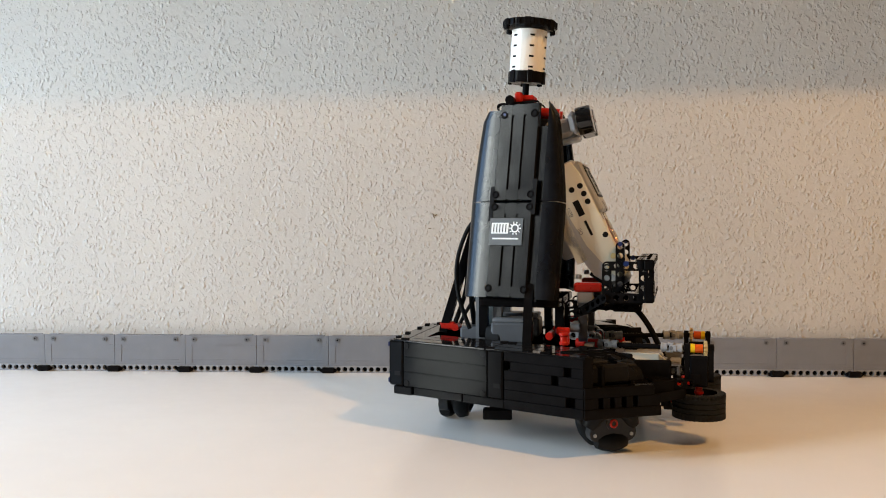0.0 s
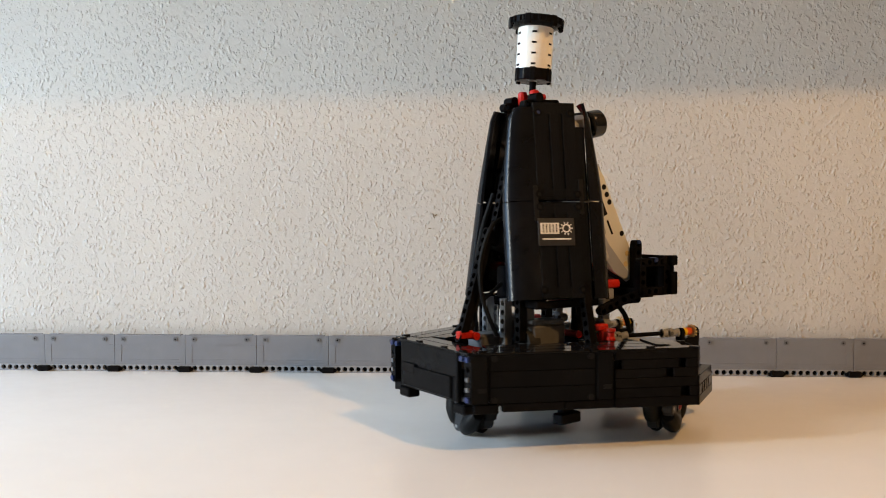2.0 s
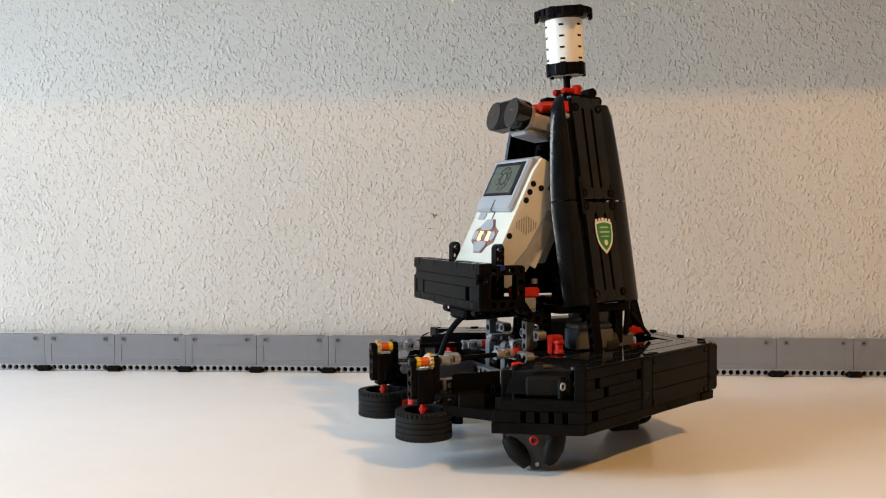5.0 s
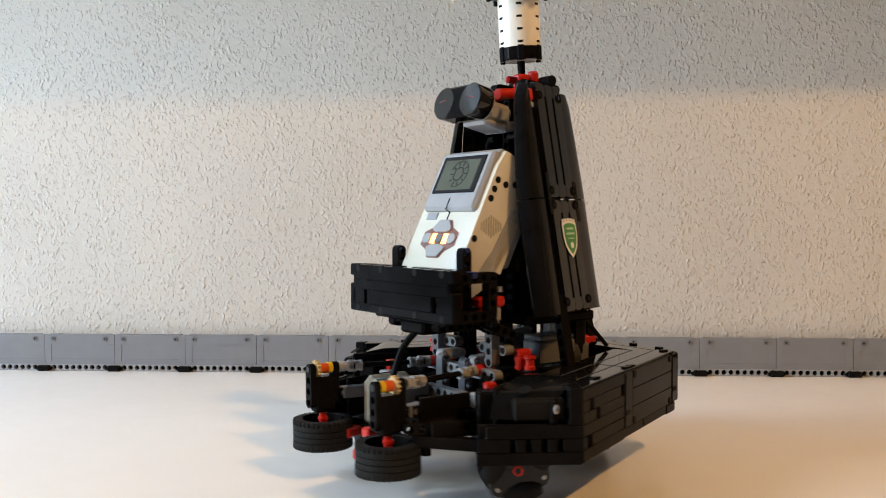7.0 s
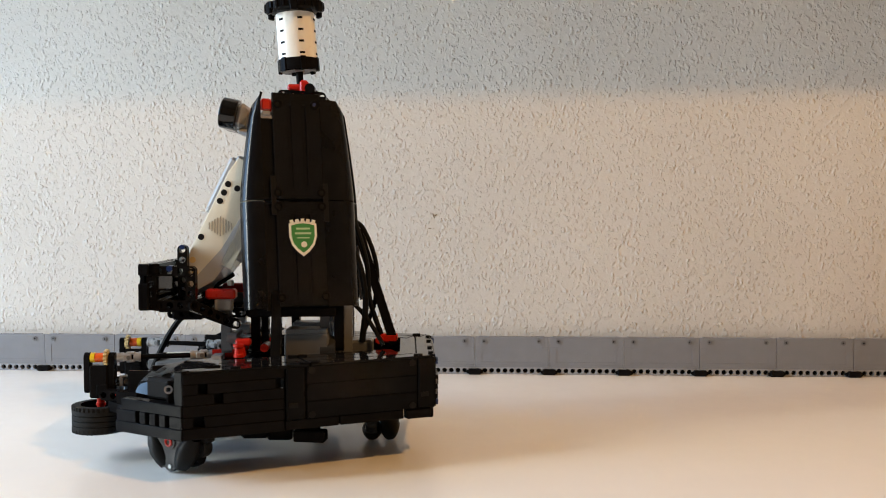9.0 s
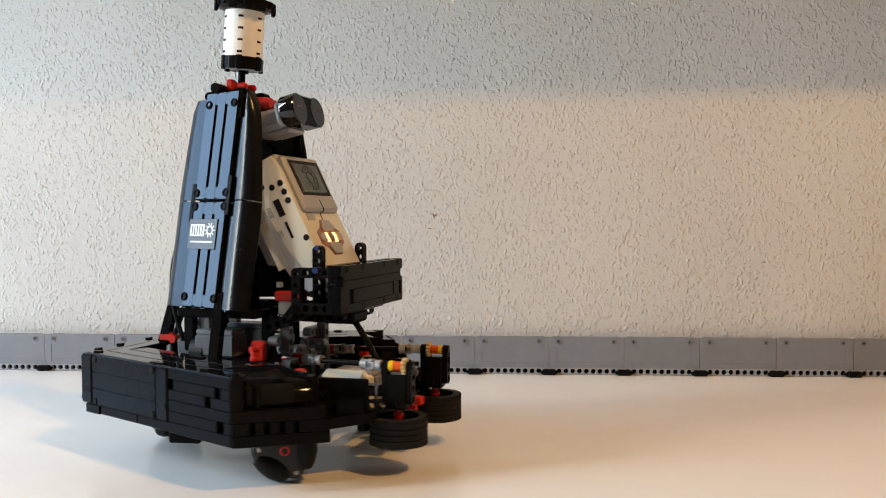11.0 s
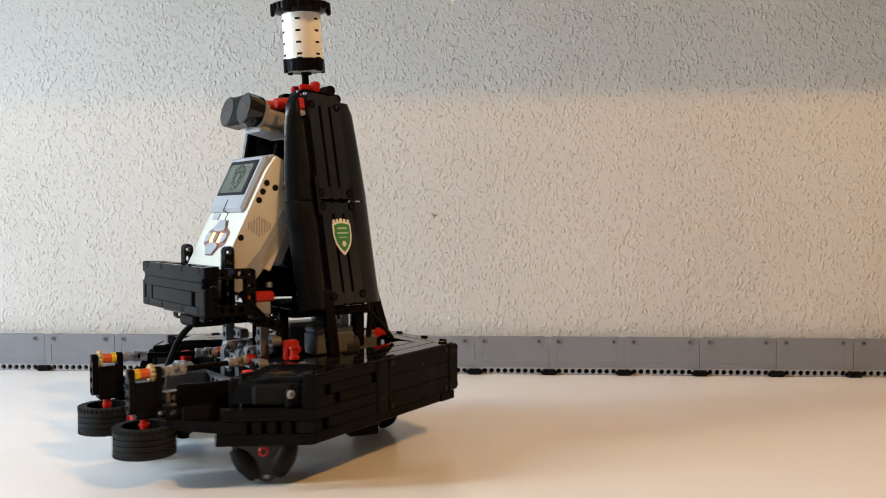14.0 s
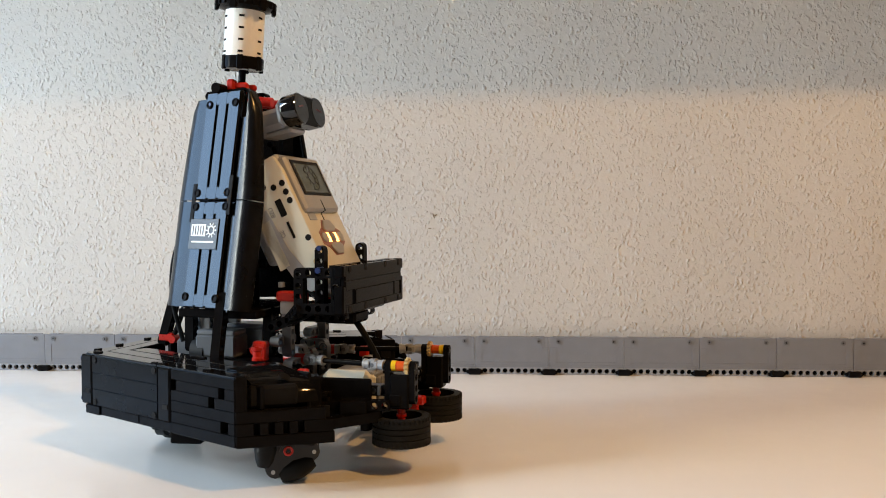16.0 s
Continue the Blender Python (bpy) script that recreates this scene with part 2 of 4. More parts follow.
# window wall: four pieces around the opening
for size, at in (((100, 4200, 700), (-1750, -900, -400)), ((100, 4200, 1030), (-1750, -900, 1885)), ((100, 3100, 1420), (-1750, -1450, 660)), ((100, 110, 1420), (-1750, 1145, 660))):
    slab("wall_west", size, mm(*at), PAINT, "plain brown-grey painted wall with a window")
win = tagged(part("window_1", box(box(box(bmesh.new(), 60, 985, 50, mm(-1750, 593, -25)), 60, 985, 50, mm(-1750, 593, 1345)), 60, 40, 1320, mm(-1750, 318, 660)), WHITE), "white framed window letting in daylight", "window", kind="structure")

bm = box(bmesh.new(), 2400, 1160, 30, WALLM @ mm(0, -582, -15), 2)
table = tagged(part("table", bm, TABLE, None), "white laminate table standing against the wall", "table")
for x in (-1150, 1150):
    for y in (-1110, -60):
        part("leg", box(bmesh.new(), 50, 50, 720, WALLM @ mm(x, y, -390), 2), WHITE, table)

# unseen board above the view, added to keep lamp light off the upper wall
shelf = tagged(part("shade_shelf", box(bmesh.new(), 2600, 200, 28, WALLM @ mm(200, -100, 581.1, 0, -0.1, 0), 1), WHITE), "plain white unseen shelf added to shade the upper wall", "shelf")
pendant = tagged(part("pendant_lamp", lathe(bmesh.new(), [(20, 120), (60, 110), (110, 40), (112, 40), (62, 114), (20, 124)], pose(*LAMP) @ mm(0, 0, 0), 32), WHITE, None, smooth=True), "white pendant lamp hanging from the ceiling", "lamp")
part("cord", cyl(bmesh.new(), 3, 420, pose(*LAMP) @ mm(0, 0, 320)), BLACK, pendant)

# worn scuff on the plaster
sc = bmesh.new()
for x, z, l, a in ((-11, 187.6, 4.5, 60), (-8.5, 189.4, 3.5, -30), (-12, 190.6, 3, 20), (-16, 173.5, 3.5, 5)):
    box(sc, l, 1.2, 1.0, WALLM @ mm(x, -0.4, z, 0, a, 0), 0.2)
tagged(part("wall_scuff", sc, SCUFF), "small brown scuff mark on the rough wall", "scuff mark")

# ragged upright seam where two lengths of the wall covering meet
seam = bmesh.new()
for k in range(6):
    box(seam, 0.8 + 0.3 * (k % 2), 1.0, 5.0 + 4 * (k % 3), WALLM @ mm(-116.3 + 0.5 * math.sin(2.1 * k), -0.1, 281 - 14.5 * k, 0, 3 * math.sin(1.7 * k), 0), 0.3)
tagged(part("wall_seam", seam, WALL), "ragged upright seam in the cream wall covering", "seam", kind="structure")

# ---- grey fence of toy panels along the wall ----
FM = pose(0, 1.07326, 0, 0, 0, TILT)
fence = tagged(new("border_fence"), "grey plastic toy panel fence along the wall", "fence")
proto = {}


def share(name, key, make, mat, parent, m, smooth=False, label=""):
    """Alike pieces share one mesh."""
    if key not in proto:
        ob = part(name, make(), mat, None, label, smooth)
        proto[key] = ob.data
        ob.parent, ob.matrix_basis = parent, m
        return ob
    ob = new(name, proto[key])
    ob.parent, ob.matrix_basis = parent, m
    if label:
        ob["label"] = label
    return ob


def fence_panel():
    """Plate with a raised border round a sunken field, and a thin inner line."""
    b = bmesh.new()
    box(b, 87.0, 4, 36.2, mm(44, 2.7, 26.3), 0.3)
    for sx, sz, x, z in ((87.5, 12.2, 44, 38.5), (87.5, 3.2, 44, 9.6), (8.0, 21.0, 4.25, 21.8), (8.0, 21.0, 83.75, 21.8)):
        box(b, sx, 0.6, sz, mm(x, 0.55, z), 0.0)
    box(b, 71, 0.4, 0.5, mm(44, 0.6, 14.4), 0.1)
    box(b, 60, 8, 2, mm(44, 4, 43.7), 0.4)
    return b


def corner_clip():
    return box(bmesh.new(), 13.6, 8.3, 2.0, mm(0, 4.0, 43.9), 0.5)


for k in range(-2, 14):
    x0 = -490.44 + 88 * k
    m = FM @ mm(x0, 0, 0)
    panel = share("panel", "fence_panel", fence_panel, FENCE, fence, m)
    share("beam", "fence_beam", lambda: liftarm(bmesh.new(), 11, mm(4, 2.5, 4.4, 90, 0, 0), square=True, w=7.8, t=7.0, hole=2.9), BEAMGREY, fence, m)
    # dark sheet behind the beam paints the shade in its holes
    share("beam_backing", "fence_back", lambda: box(bmesh.new(), 88, 1, 7, mm(44, 5, 4.4), 0), PIT, fence, m)
    share("connector", "fence_con", lambda: box(box(box(bmesh.new(), 15.5, 8, 6.8, mm(0, -2.0, 3.5), 1.2), 20, 4, 3.8, mm(0, -1.2, 3.0), 1.0), 8, 6, 6, mm(0, 3, 3.1), 0.5), BLACK, fence, m, label="black connector block")
    for x, turn in ((11, 0), (76, 180)):
        share("clip", "fence_clip", corner_clip, FENCE, panel, mm(x, 0, 0) if turn == 0 else mm(x, 0, 0) @ Matrix.Diagonal((-1, 1, 1, 1)))
        share("pin", "fence_pin", lambda: lathe(bmesh.new(), [(1.1, -0.6), (2.7, -0.6), (2.7, 1), (1.1, 1)], mm(0, 0, 0, 90, 0, 0), 14), DGREY, panel, mm(x, -0.1, 39.4))
        share("pin_core", "fence_pin_core", lambda: cyl(bmesh.new(), 1.1, 0.8, mm(0, 0, 0, 90, 0, 0), 10), PIT, panel, mm(x, 0.0, 39.4))

# ---- the robot: origin on the table under its antenna, y forward ----
MM = 0.0009877                           # one unit of the toy's grid drawing, in metres
robot = tagged(new("toy_robot"), "black plastic construction-toy robot with white control brick on wheels", "toy robot")
REAR, SIDE, NOSE = (64.0, -112.0), (136.5, 67.5), (100.5, 124.0)
SIDE_ANG = math.degrees(math.atan2(SIDE[1] - REAR[1], SIDE[0] - REAR[0]))
MIRROR = Matrix.Diagonal((-1, 1, 1, 1))


def flank(s):
    """x from the rear corner to the side corner, y inwards, z up; s = 1 right, -1 left."""
    m = mm(REAR[0], REAR[1], 0, 0, 0, SIDE_ANG)
    return m if s > 0 else MIRROR @ m


def nose(s):
    """x from the side corner to the nose corner, y inwards."""
    a = math.degrees(math.atan2(NOSE[1] - SIDE[1], NOSE[0] - SIDE[0]))
    m = mm(SIDE[0], SIDE[1], 0, 0, 0, a)
    return m if s > 0 else MIRROR @ m


def rib_panel(name, x0, x1, z0, z1, m, y0=0.0, thick=4.0, lines=2, label=""):
    """Panel in the x-z plane of m with raised ribs between long grooves."""
    panel = part(name, box(bmesh.new(), x1 - x0, thick - 1, z1 - z0, m @ mm((x0 + x1) / 2, y0 + 1 + (thick - 1) / 2, (z0 + z1) / 2), 0.6), SHELL, robot, label)
    hs = (z1 - z0) / (lines + 1)
    for k in range(lines + 1):
        part("rib", box(bmesh.new(), x1 - x0 - 0.6, 1.3, hs - 0.55, m @ mm((x0 + x1) / 2, y0 + 0.75, z0 + hs * (k + 0.5)), 0.22), SHELL, panel)
    return panel


def hole_ring(m, parent, mat=None):
    return share("pin_hole", "pin_hole", lambda: lathe(bmesh.new(), [(1.7, -0.5), (2.6, -0.5), (2.9, 0.25), (2.4, 0.45), (1.7, 0.2)], ID, 14), mat or PIT, parent, m, True)


def pit(m, parent, key, w, h):
    return share("slot", "slot" + key, lambda: box(bmesh.new(), w, 0.5, h, ID, 0), PIT, parent, m)


def flank_parts(s):
    f = flank(s)
    # rear shell panel, 15 modules long, with end caps
    rib_panel("side_panel", 16, 104, 41, 80, f)
    for x0, x1 in ((0.5, 15.4), (104.6, 119.4)):
        p = part("end_cap", box(bmesh.new(), x1 - x0, 6, 39.6, f @ mm((x0 + x1) / 2, 2.6, 60.6), 1.2), SHELL, robot)
        pit(f @ mm((x0 + x1) / 2 + 2, -0.6, 52), p, "cap", 6.5, 3.6)
    for x, z in ((20, 77), (100, 77), (20, 44), (100, 44)):
        share("corner_notch", "notch", lambda: cyl(bmesh.new(), 2.6, 0.8, mm(0, 0, 0, 90, 0, 0), 14), PIT, robot, f @ mm(x, -0.2, z))
    # stacked beams in front of it, staggered joints
    cuts = ((34, 1, (0, 72)), (42, 1, (0, 57, 64.5, 72)), (50, 1, (0, 72)), (58, 1, (0, 44, 50, 72)), (65.5, 1, (6, 55, 61, 72)), (73, 1, (0, 72)))
    for z, _, xs in cuts:
        h = 7.3 if z > 57 else 7.7
        segs = [(xs[0], xs[1])] + ([(xs[2], xs[3])] if len(xs) > 3 else [])
        for a, c in segs:
            part("beam", box(bmesh.new(), c - a - 0.2, 8, h + 0.15, f @ mm(120.6 + (a + c) / 2, 4, z + h / 2), 0.45), BLACK, robot)
    part("beam_backing", box(bmesh.new(), 70, 3, 44, f @ mm(156, 10, 57), 0), PIT, robot)
    # skirt beams under the panel
    for a, c, z, d in ((4, 24, 33.2, 8), (27, 78, 34, 8), (79, 120, 34, 8)):
        part("skirt_beam", box(bmesh.new(), c - a, d, 7, f @ mm((a + c) / 2, 5, z + 3.5), 0.5), BLACK, robot)
    part("inner_wall", box(bmesh.new(), 118, 3, 36, f @ mm(60, 7, 60), 0), PIT, robot)
    # glossy deck of two ribbed panels
    for x0, x1 in ((3, 100), (101, 164)):
        for y0, y1 in ((2, 15.6), (16.4, 31), (31.8, 47)):
            xa, xb = x0, x1
            if x0 == 3:
                xa = x0 + 0.55 * y0
            part("deck_panel", box(bmesh.new(), xb - xa, y1 - y0, 3, f @ mm((xa + xb) / 2, (y0 + y1) / 2, 80), 0.5), DECK, robot)
    for x, y in ((12, 8), (96, 5), (104, 5), (154, 8), (96, 40), (104, 40)):
        part("deck_clip", box(bmesh.new(), 7, 4, 1.6, f @ mm(x, y, 81.8, 0, 0, 20), 0.3), BLACK, robot)
    # slotted nose block
    g = nose(s)
    L = 67.0
    for z, x0, x1 in ((33.5, 0, L), (50.2, 0, L - 6)):
        part("nose_beam", box(bmesh.new(), x1 - x0, 8, 8, g @ mm((x0 + x1) / 2, 4, z + 4), 0.5), BLACK, robot)
    for x0, x1 in ((0, 12), (16, 22), (26, 32), (36, 42), (46, L - 1)):
        part("nose_block", box(bmesh.new(), x1 - x0, 8, 8.4, g @ mm((x0 + x1) / 2, 4, 45.9), 0.4), BLACK, robot)
    part("nose_backing", box(bmesh.new(), L - 4, 3, 23, g @ mm(L / 2, 10, 46), 0), PIT, robot)
    part("corner_post", box(bmesh.new(), 8, 8, 24, g @ mm(4, 5, 70), 0.6), BLACK, robot)
    part("deck_corner", box(bmesh.new(), 31, 14, 3, f @ mm(175, 9, 80), 0.5), DECK, robot)
    # curved fender over the nose: shell falling forwards
    b = bmesh.new()
    prof = [(0, 82.6), (14, 82.4), (26, 80), (36, 75), (42, 68), (44, 61), (41.5, 61), (39, 67), (33, 73), (25, 77.4), (13, 79.6), (0, 79.8)]
    wm = f @ mm(163, 17, 0)
    rows = []
    for inward, k in ((0, 0.72), (12, 0.95), (26, 1.16), (36, 1.26)):
        rows.append([b.verts.new(wm @ Vector((x * k * MM, inward * MM, z * MM))) for x, z in prof])
    b.faces.new(rows[0]), b.faces.new(rows[-1])
    for lo, hi in zip(rows, rows[1:]):
        for k in range(len(prof)):
            w = (k + 1) % len(prof)
            b.faces.new((lo[k], lo[w], hi[w], hi[k]))
    part("fender", b, DECK, robot, "glossy curved black fender", True)
    share("fender_hole", "fender_hole", lambda: lathe(bmesh.new(), [(0.01, 0), (4.2, 0), (4.2, 0.5), (0.01, 0.5)], ID, 18), PIT, robot, f @ mm(163 + 39, 36, 78.6, 0, 26, 0), True)
    cheek = part("fender_cheek", box(bmesh.new(), 46, 3.6, 36, f @ mm(184, 55.5, 61.5), 1.0), BLACK, robot)
    for x in (180, 197):
        share("cheek_pin", "cheek_pin", lambda: lathe(bmesh.new(), [(1.7, 0), (2.7, 0), (2.7, 0.7), (1.7, 0.7)], ID, 14), MGREY, cheek, f @ mm(x, 57.4, 68, -90, 0, 0), True)
    part("fender_rib", box(bmesh.new(), 34, 4, 16, f @ mm(184, 18, 66), 1.0), BLACK, robot)
    # dark block added for the shaded opening under the fender arch
    part("nose_opening_block", box(bmesh.new(), 34, 8, 15, g @ mm(26, 11, 66.5), 2), PIT, robot)
    part("inner_cheek", box(bmesh.new(), 3, 46, 30, mm(s * 50, 108, 54, 0, 0, s * 6), 1), BLACK, robot)
    for x in (190, 200) if s < 0 else ():
        share("pin_ring", "pin_ring", lambda: lathe(bmesh.new(), [(1.8, 0), (3.0, 0), (3.0, 0.9), (1.8, 0.9)], ID, 16), GREY, robot, f @ mm(x, 15.5, 68, 90, 0, 0), True)
    for k, (x, z) in enumerate(((10, 70), (20, 67))):
        rod("axle_end", (f @ mm(160 + x, 14, z)).translation / MM, (f @ mm(160 + x, 24, z)).translation / MM, 2.4, GREY if k else DGREY, robot)
    rod("blue_pin", (f @ mm(172, 4, 63)).translation / MM, (f @ mm(190, 16, 61)).translation / MM, 2.6, BLUE, robot)


for s in (1, -1):
    flank_parts(s)

# rear wall: panel between two pinned corner posts
RM = mm(0, -112, 0)
rib_panel("rear_panel", -46, 46, 40, 80, RM, 0, 5, 1)
part("rear_lip", box(bmesh.new(), 76, 3, 18, RM @ mm(0, -0.6, 51), 0.6), BLACK, robot)
part("rear_step", box(bmesh.new(), 22, 3, 8, RM @ mm(-30, -0.9, 58), 0.6), BLACK, robot)
for s in (1, -1):
    c = part("corner_plate", box(bmesh.new(), 13, 4, 40, RM @ mm(s * 53, 11, 60), 0.6), HUB if s > 0 else BLACK, robot, "dark corner bracket")
    part("corner_beam", liftarm(bmesh.new(), 5, RM @ mm(s * 60.5, 4.2, 76.5, 0, 90, 0) @ pose(0, 0, 0, 90, 0, 0)), BLACK, robot)
    for x, z in ((60.5, 76.5), (52.5, 76.5), (60.5, 44.5)):
        rod("blue_pin", (s * x, -113.4, z), (s * x, -105, z), 2.3, BLUE, robot, label="dark blue pin")
    for z in (60.5, 52.5):
        rod("axle_end", (s * 60.5, -113, z), (s * 60.5, -106, z), 1.9, DGREY, robot)
    part("rear_foot_block", box(bmesh.new(), 16, 12, 8, RM @ mm(s * 44, 8, 34), 1.0), BLACK, robot)
for y0, y1 in ((-110, -97), (-96.2, -83)):
    b = prism(bmesh.new(), [(-58, y0), (58, y0), (58 + (y1 - y0) * 0.35, y1), (-58 - (y1 - y0) * 0.35, y1)], 78, 81.2, ID, 0.4)
    part("rear_deck", b, DECK, robot)
for x in (-48, -20, 20, 48):
    part("deck_clip", box(bmesh.new(), 6, 4, 1.6, mm(x, -108, 81.8), 0.3), BLACK, robot)

# dark chassis core, added to close the view through the base, and floor
def inset(p, k):
    return [(x * k, 5 + (y - 5) * k) for x, y in p]


OUT = [(-64, -112), (64, -112), (136, 67), (100, 118), (60, 104), (-60, 104), (-100, 118), (-136, 67)]
part("chassis_floor", prism(bmesh.new(), inset(OUT, 0.9), 41, 45, ID, 0.5), BLACK, robot)
part("chassis_core", prism(bmesh.new(), [(-40, -90), (40, -90), (70, -5), (40, 30), (-40, 30), (-70, -5)], 45, 62, ID, 0.6), PIT, robot)
part("battery_tray", box(bmesh.new(), 44, 24, 12, mm(0, -8, 35), 1.5), BLACK, robot)
for s in (1, -1):
    part("hanging_block", box(box(bmesh.new(), 11, 25, 9, mm(s * 65, -14, 20, 0, 0, s * 10), 1.0), 7, 14, 18, mm(s * 63, -14, 32, 0, 0, s * 10), 0.6), BLACK, robot, "black block hanging under the base")
    part("motor_mount", box(bmesh.new(), 24, 40, 26, mm(s * 62, 46, 58, 0, 0, s * -60), 1.0), BLACK, robot)
    part("underside_beam", box(bmesh.new(), 60, 8, 8, mm(s * 45, 10, 37, 0, 0, s * 25), 0.5), DGREY, robot)
    part("red_pin_block", box(bmesh.new(), 14, 8, 7, mm(s * 36, 34, 36, 0, 0, s * 30), 0.8), RED, robot)


# ---- omni wheels ----
def omni_wheel(axle_deg, x, y):
    """Two three-roller discs on one axle that points radially."""
    hub = bmesh.new()
    star = []
    for k in range(36):
        a = 2 * math.pi * k / 36
        star.append(((17.2 + 5.4 * math.cos(3 * a)) * math.cos(a), (17.2 + 5.4 * math.cos(3 * a)) * math.sin(a)))
    for z, turn in ((-7.5, 0), (7.5, 60)):
        prism(hub, star, z - 4.5, z + 4.5, pose(0, 0, 0, 0, 0, turn), 0.6)
    cyl(hub, 6, 26, ID, 20)
    w = part("wheel", hub, HUB, robot, "dark grey omnidirectional wheel with black rollers", True)
    w.matrix_basis = mm(x, y, 24.0, 0, 0, axle_deg) @ pose(0, 0, 0, 0, 90, 0)
    barrel = [(0.01, -13), (5.2, -13), (7.2, -8), (8.6, 0), (7.2, 8), (5.2, 13), (0.01, 13)]
    for z, turn in ((-7.5, 60), (7.5, 0)):
        for k in range(3):
            share("roller", "roller", lambda: lathe(bmesh.new(), barrel, ID, 18), ROLLER, w, pose(0, 0, 0, 0, 0, turn + 120 * k) @ mm(15.2, 0, z, 90, 0, 0), True)
    for z, turn in ((-12.2, 0), (12.2, 60)):
        for k in range(3):
            share("bolt", "bolt", lambda: cyl(bmesh.new(), 1.5, 1.2, ID, 10), STEEL, w, pose(0, 0, 0, 0, 0, turn + 120 * k) @ mm(18.3, 0, z))
    share("axle_cap", "axle_cap", lambda: lathe(bmesh.new(), [(1.2, -2), (3.6, -2), (3.6, 0.9), (3.1, 1.4), (2.2, 1.4), (2.0, 0.4), (1.2, 0.4)], ID, 18), RED, w, mm(0, 0, 12.6), True, label="red axle bush")
    return w


CENTRE = (0.0, 31.7)
WHEEL_R = 98.6
WHEELS = []
for a in (-90.0, 29.6, 150.4):
    px, py = CENTRE[0] + WHEEL_R * math.cos(radians(a)), CENTRE[1] + WHEEL_R * math.sin(radians(a))
    WHEELS.append((omni_wheel(a, px, py), a, px, py))
    rod("wheel_axle", (px * 0.6, 31.7 + (py - 31.7) * 0.6, 24), (px, py, 24), 2.2, DGREY, robot)
    ux, uy = math.cos(radians(a)), math.sin(radians(a))
    part("wheel_bracket", box(bmesh.new(), 8, 30, 24, mm(px - 20 * ux, py - 20 * uy, 36, 0, 0, a), 1), BLACK, robot)

# ---- ball handlers in front: two flat tyres on arms ----
def tyre_profile():
    p = [(15.5, -10.5), (20, -10.5), (21.2, -9.4)]
    for z in (-6.2, -2.1, 2.0, 6.1):
        p += [(21.7, z - 1.8), (21.7, z + 1.3), (20.9, z + 1.5), (20.9, z + 1.9)]
    return p + [(21.2, 9.4), (20, 10.5), (15.5, 10.5)]


def universal_joint(a, b, parent):
    """Two grey forks, a quarter turn apart, round one cross."""
    m = along(a, b)
    L = (Vector(b) - Vector(a)).length
    joint = None
    for turn, flip in ((0, 1), (90, -1)):
        k = m if flip > 0 else m @ mm(L, 0, 0, 0, 0, 180)
        k = k @ pose(0, 0, 0, turn, 0, 0)
        bm = cyl(bmesh.new(), 3.7, L * 0.3, k @ mm(L * 0.15, 0, 0, 0, 90, 0), 14)
        cyl(bm, 4.1, 1.6, k @ mm(0.8, 0, 0, 0, 90, 0), 14)
        for d in (-3.1, 3.1):
            box(bm, L * 0.36, 1.9, 5.4, k @ mm(L * 0.43, d, 0), 0.6)
        fork = part("joint_fork" if joint else "universal_joint", bm, GREY, joint or parent, "" if joint else "light grey universal joint")
        joint = joint or fork
        part("joint_pin", cyl(bmesh.new(), 1.7, 8.6, k @ mm(L * 0.5, 0, 0, 90, 0, 0), 10), DGREY, joint)
    return joint


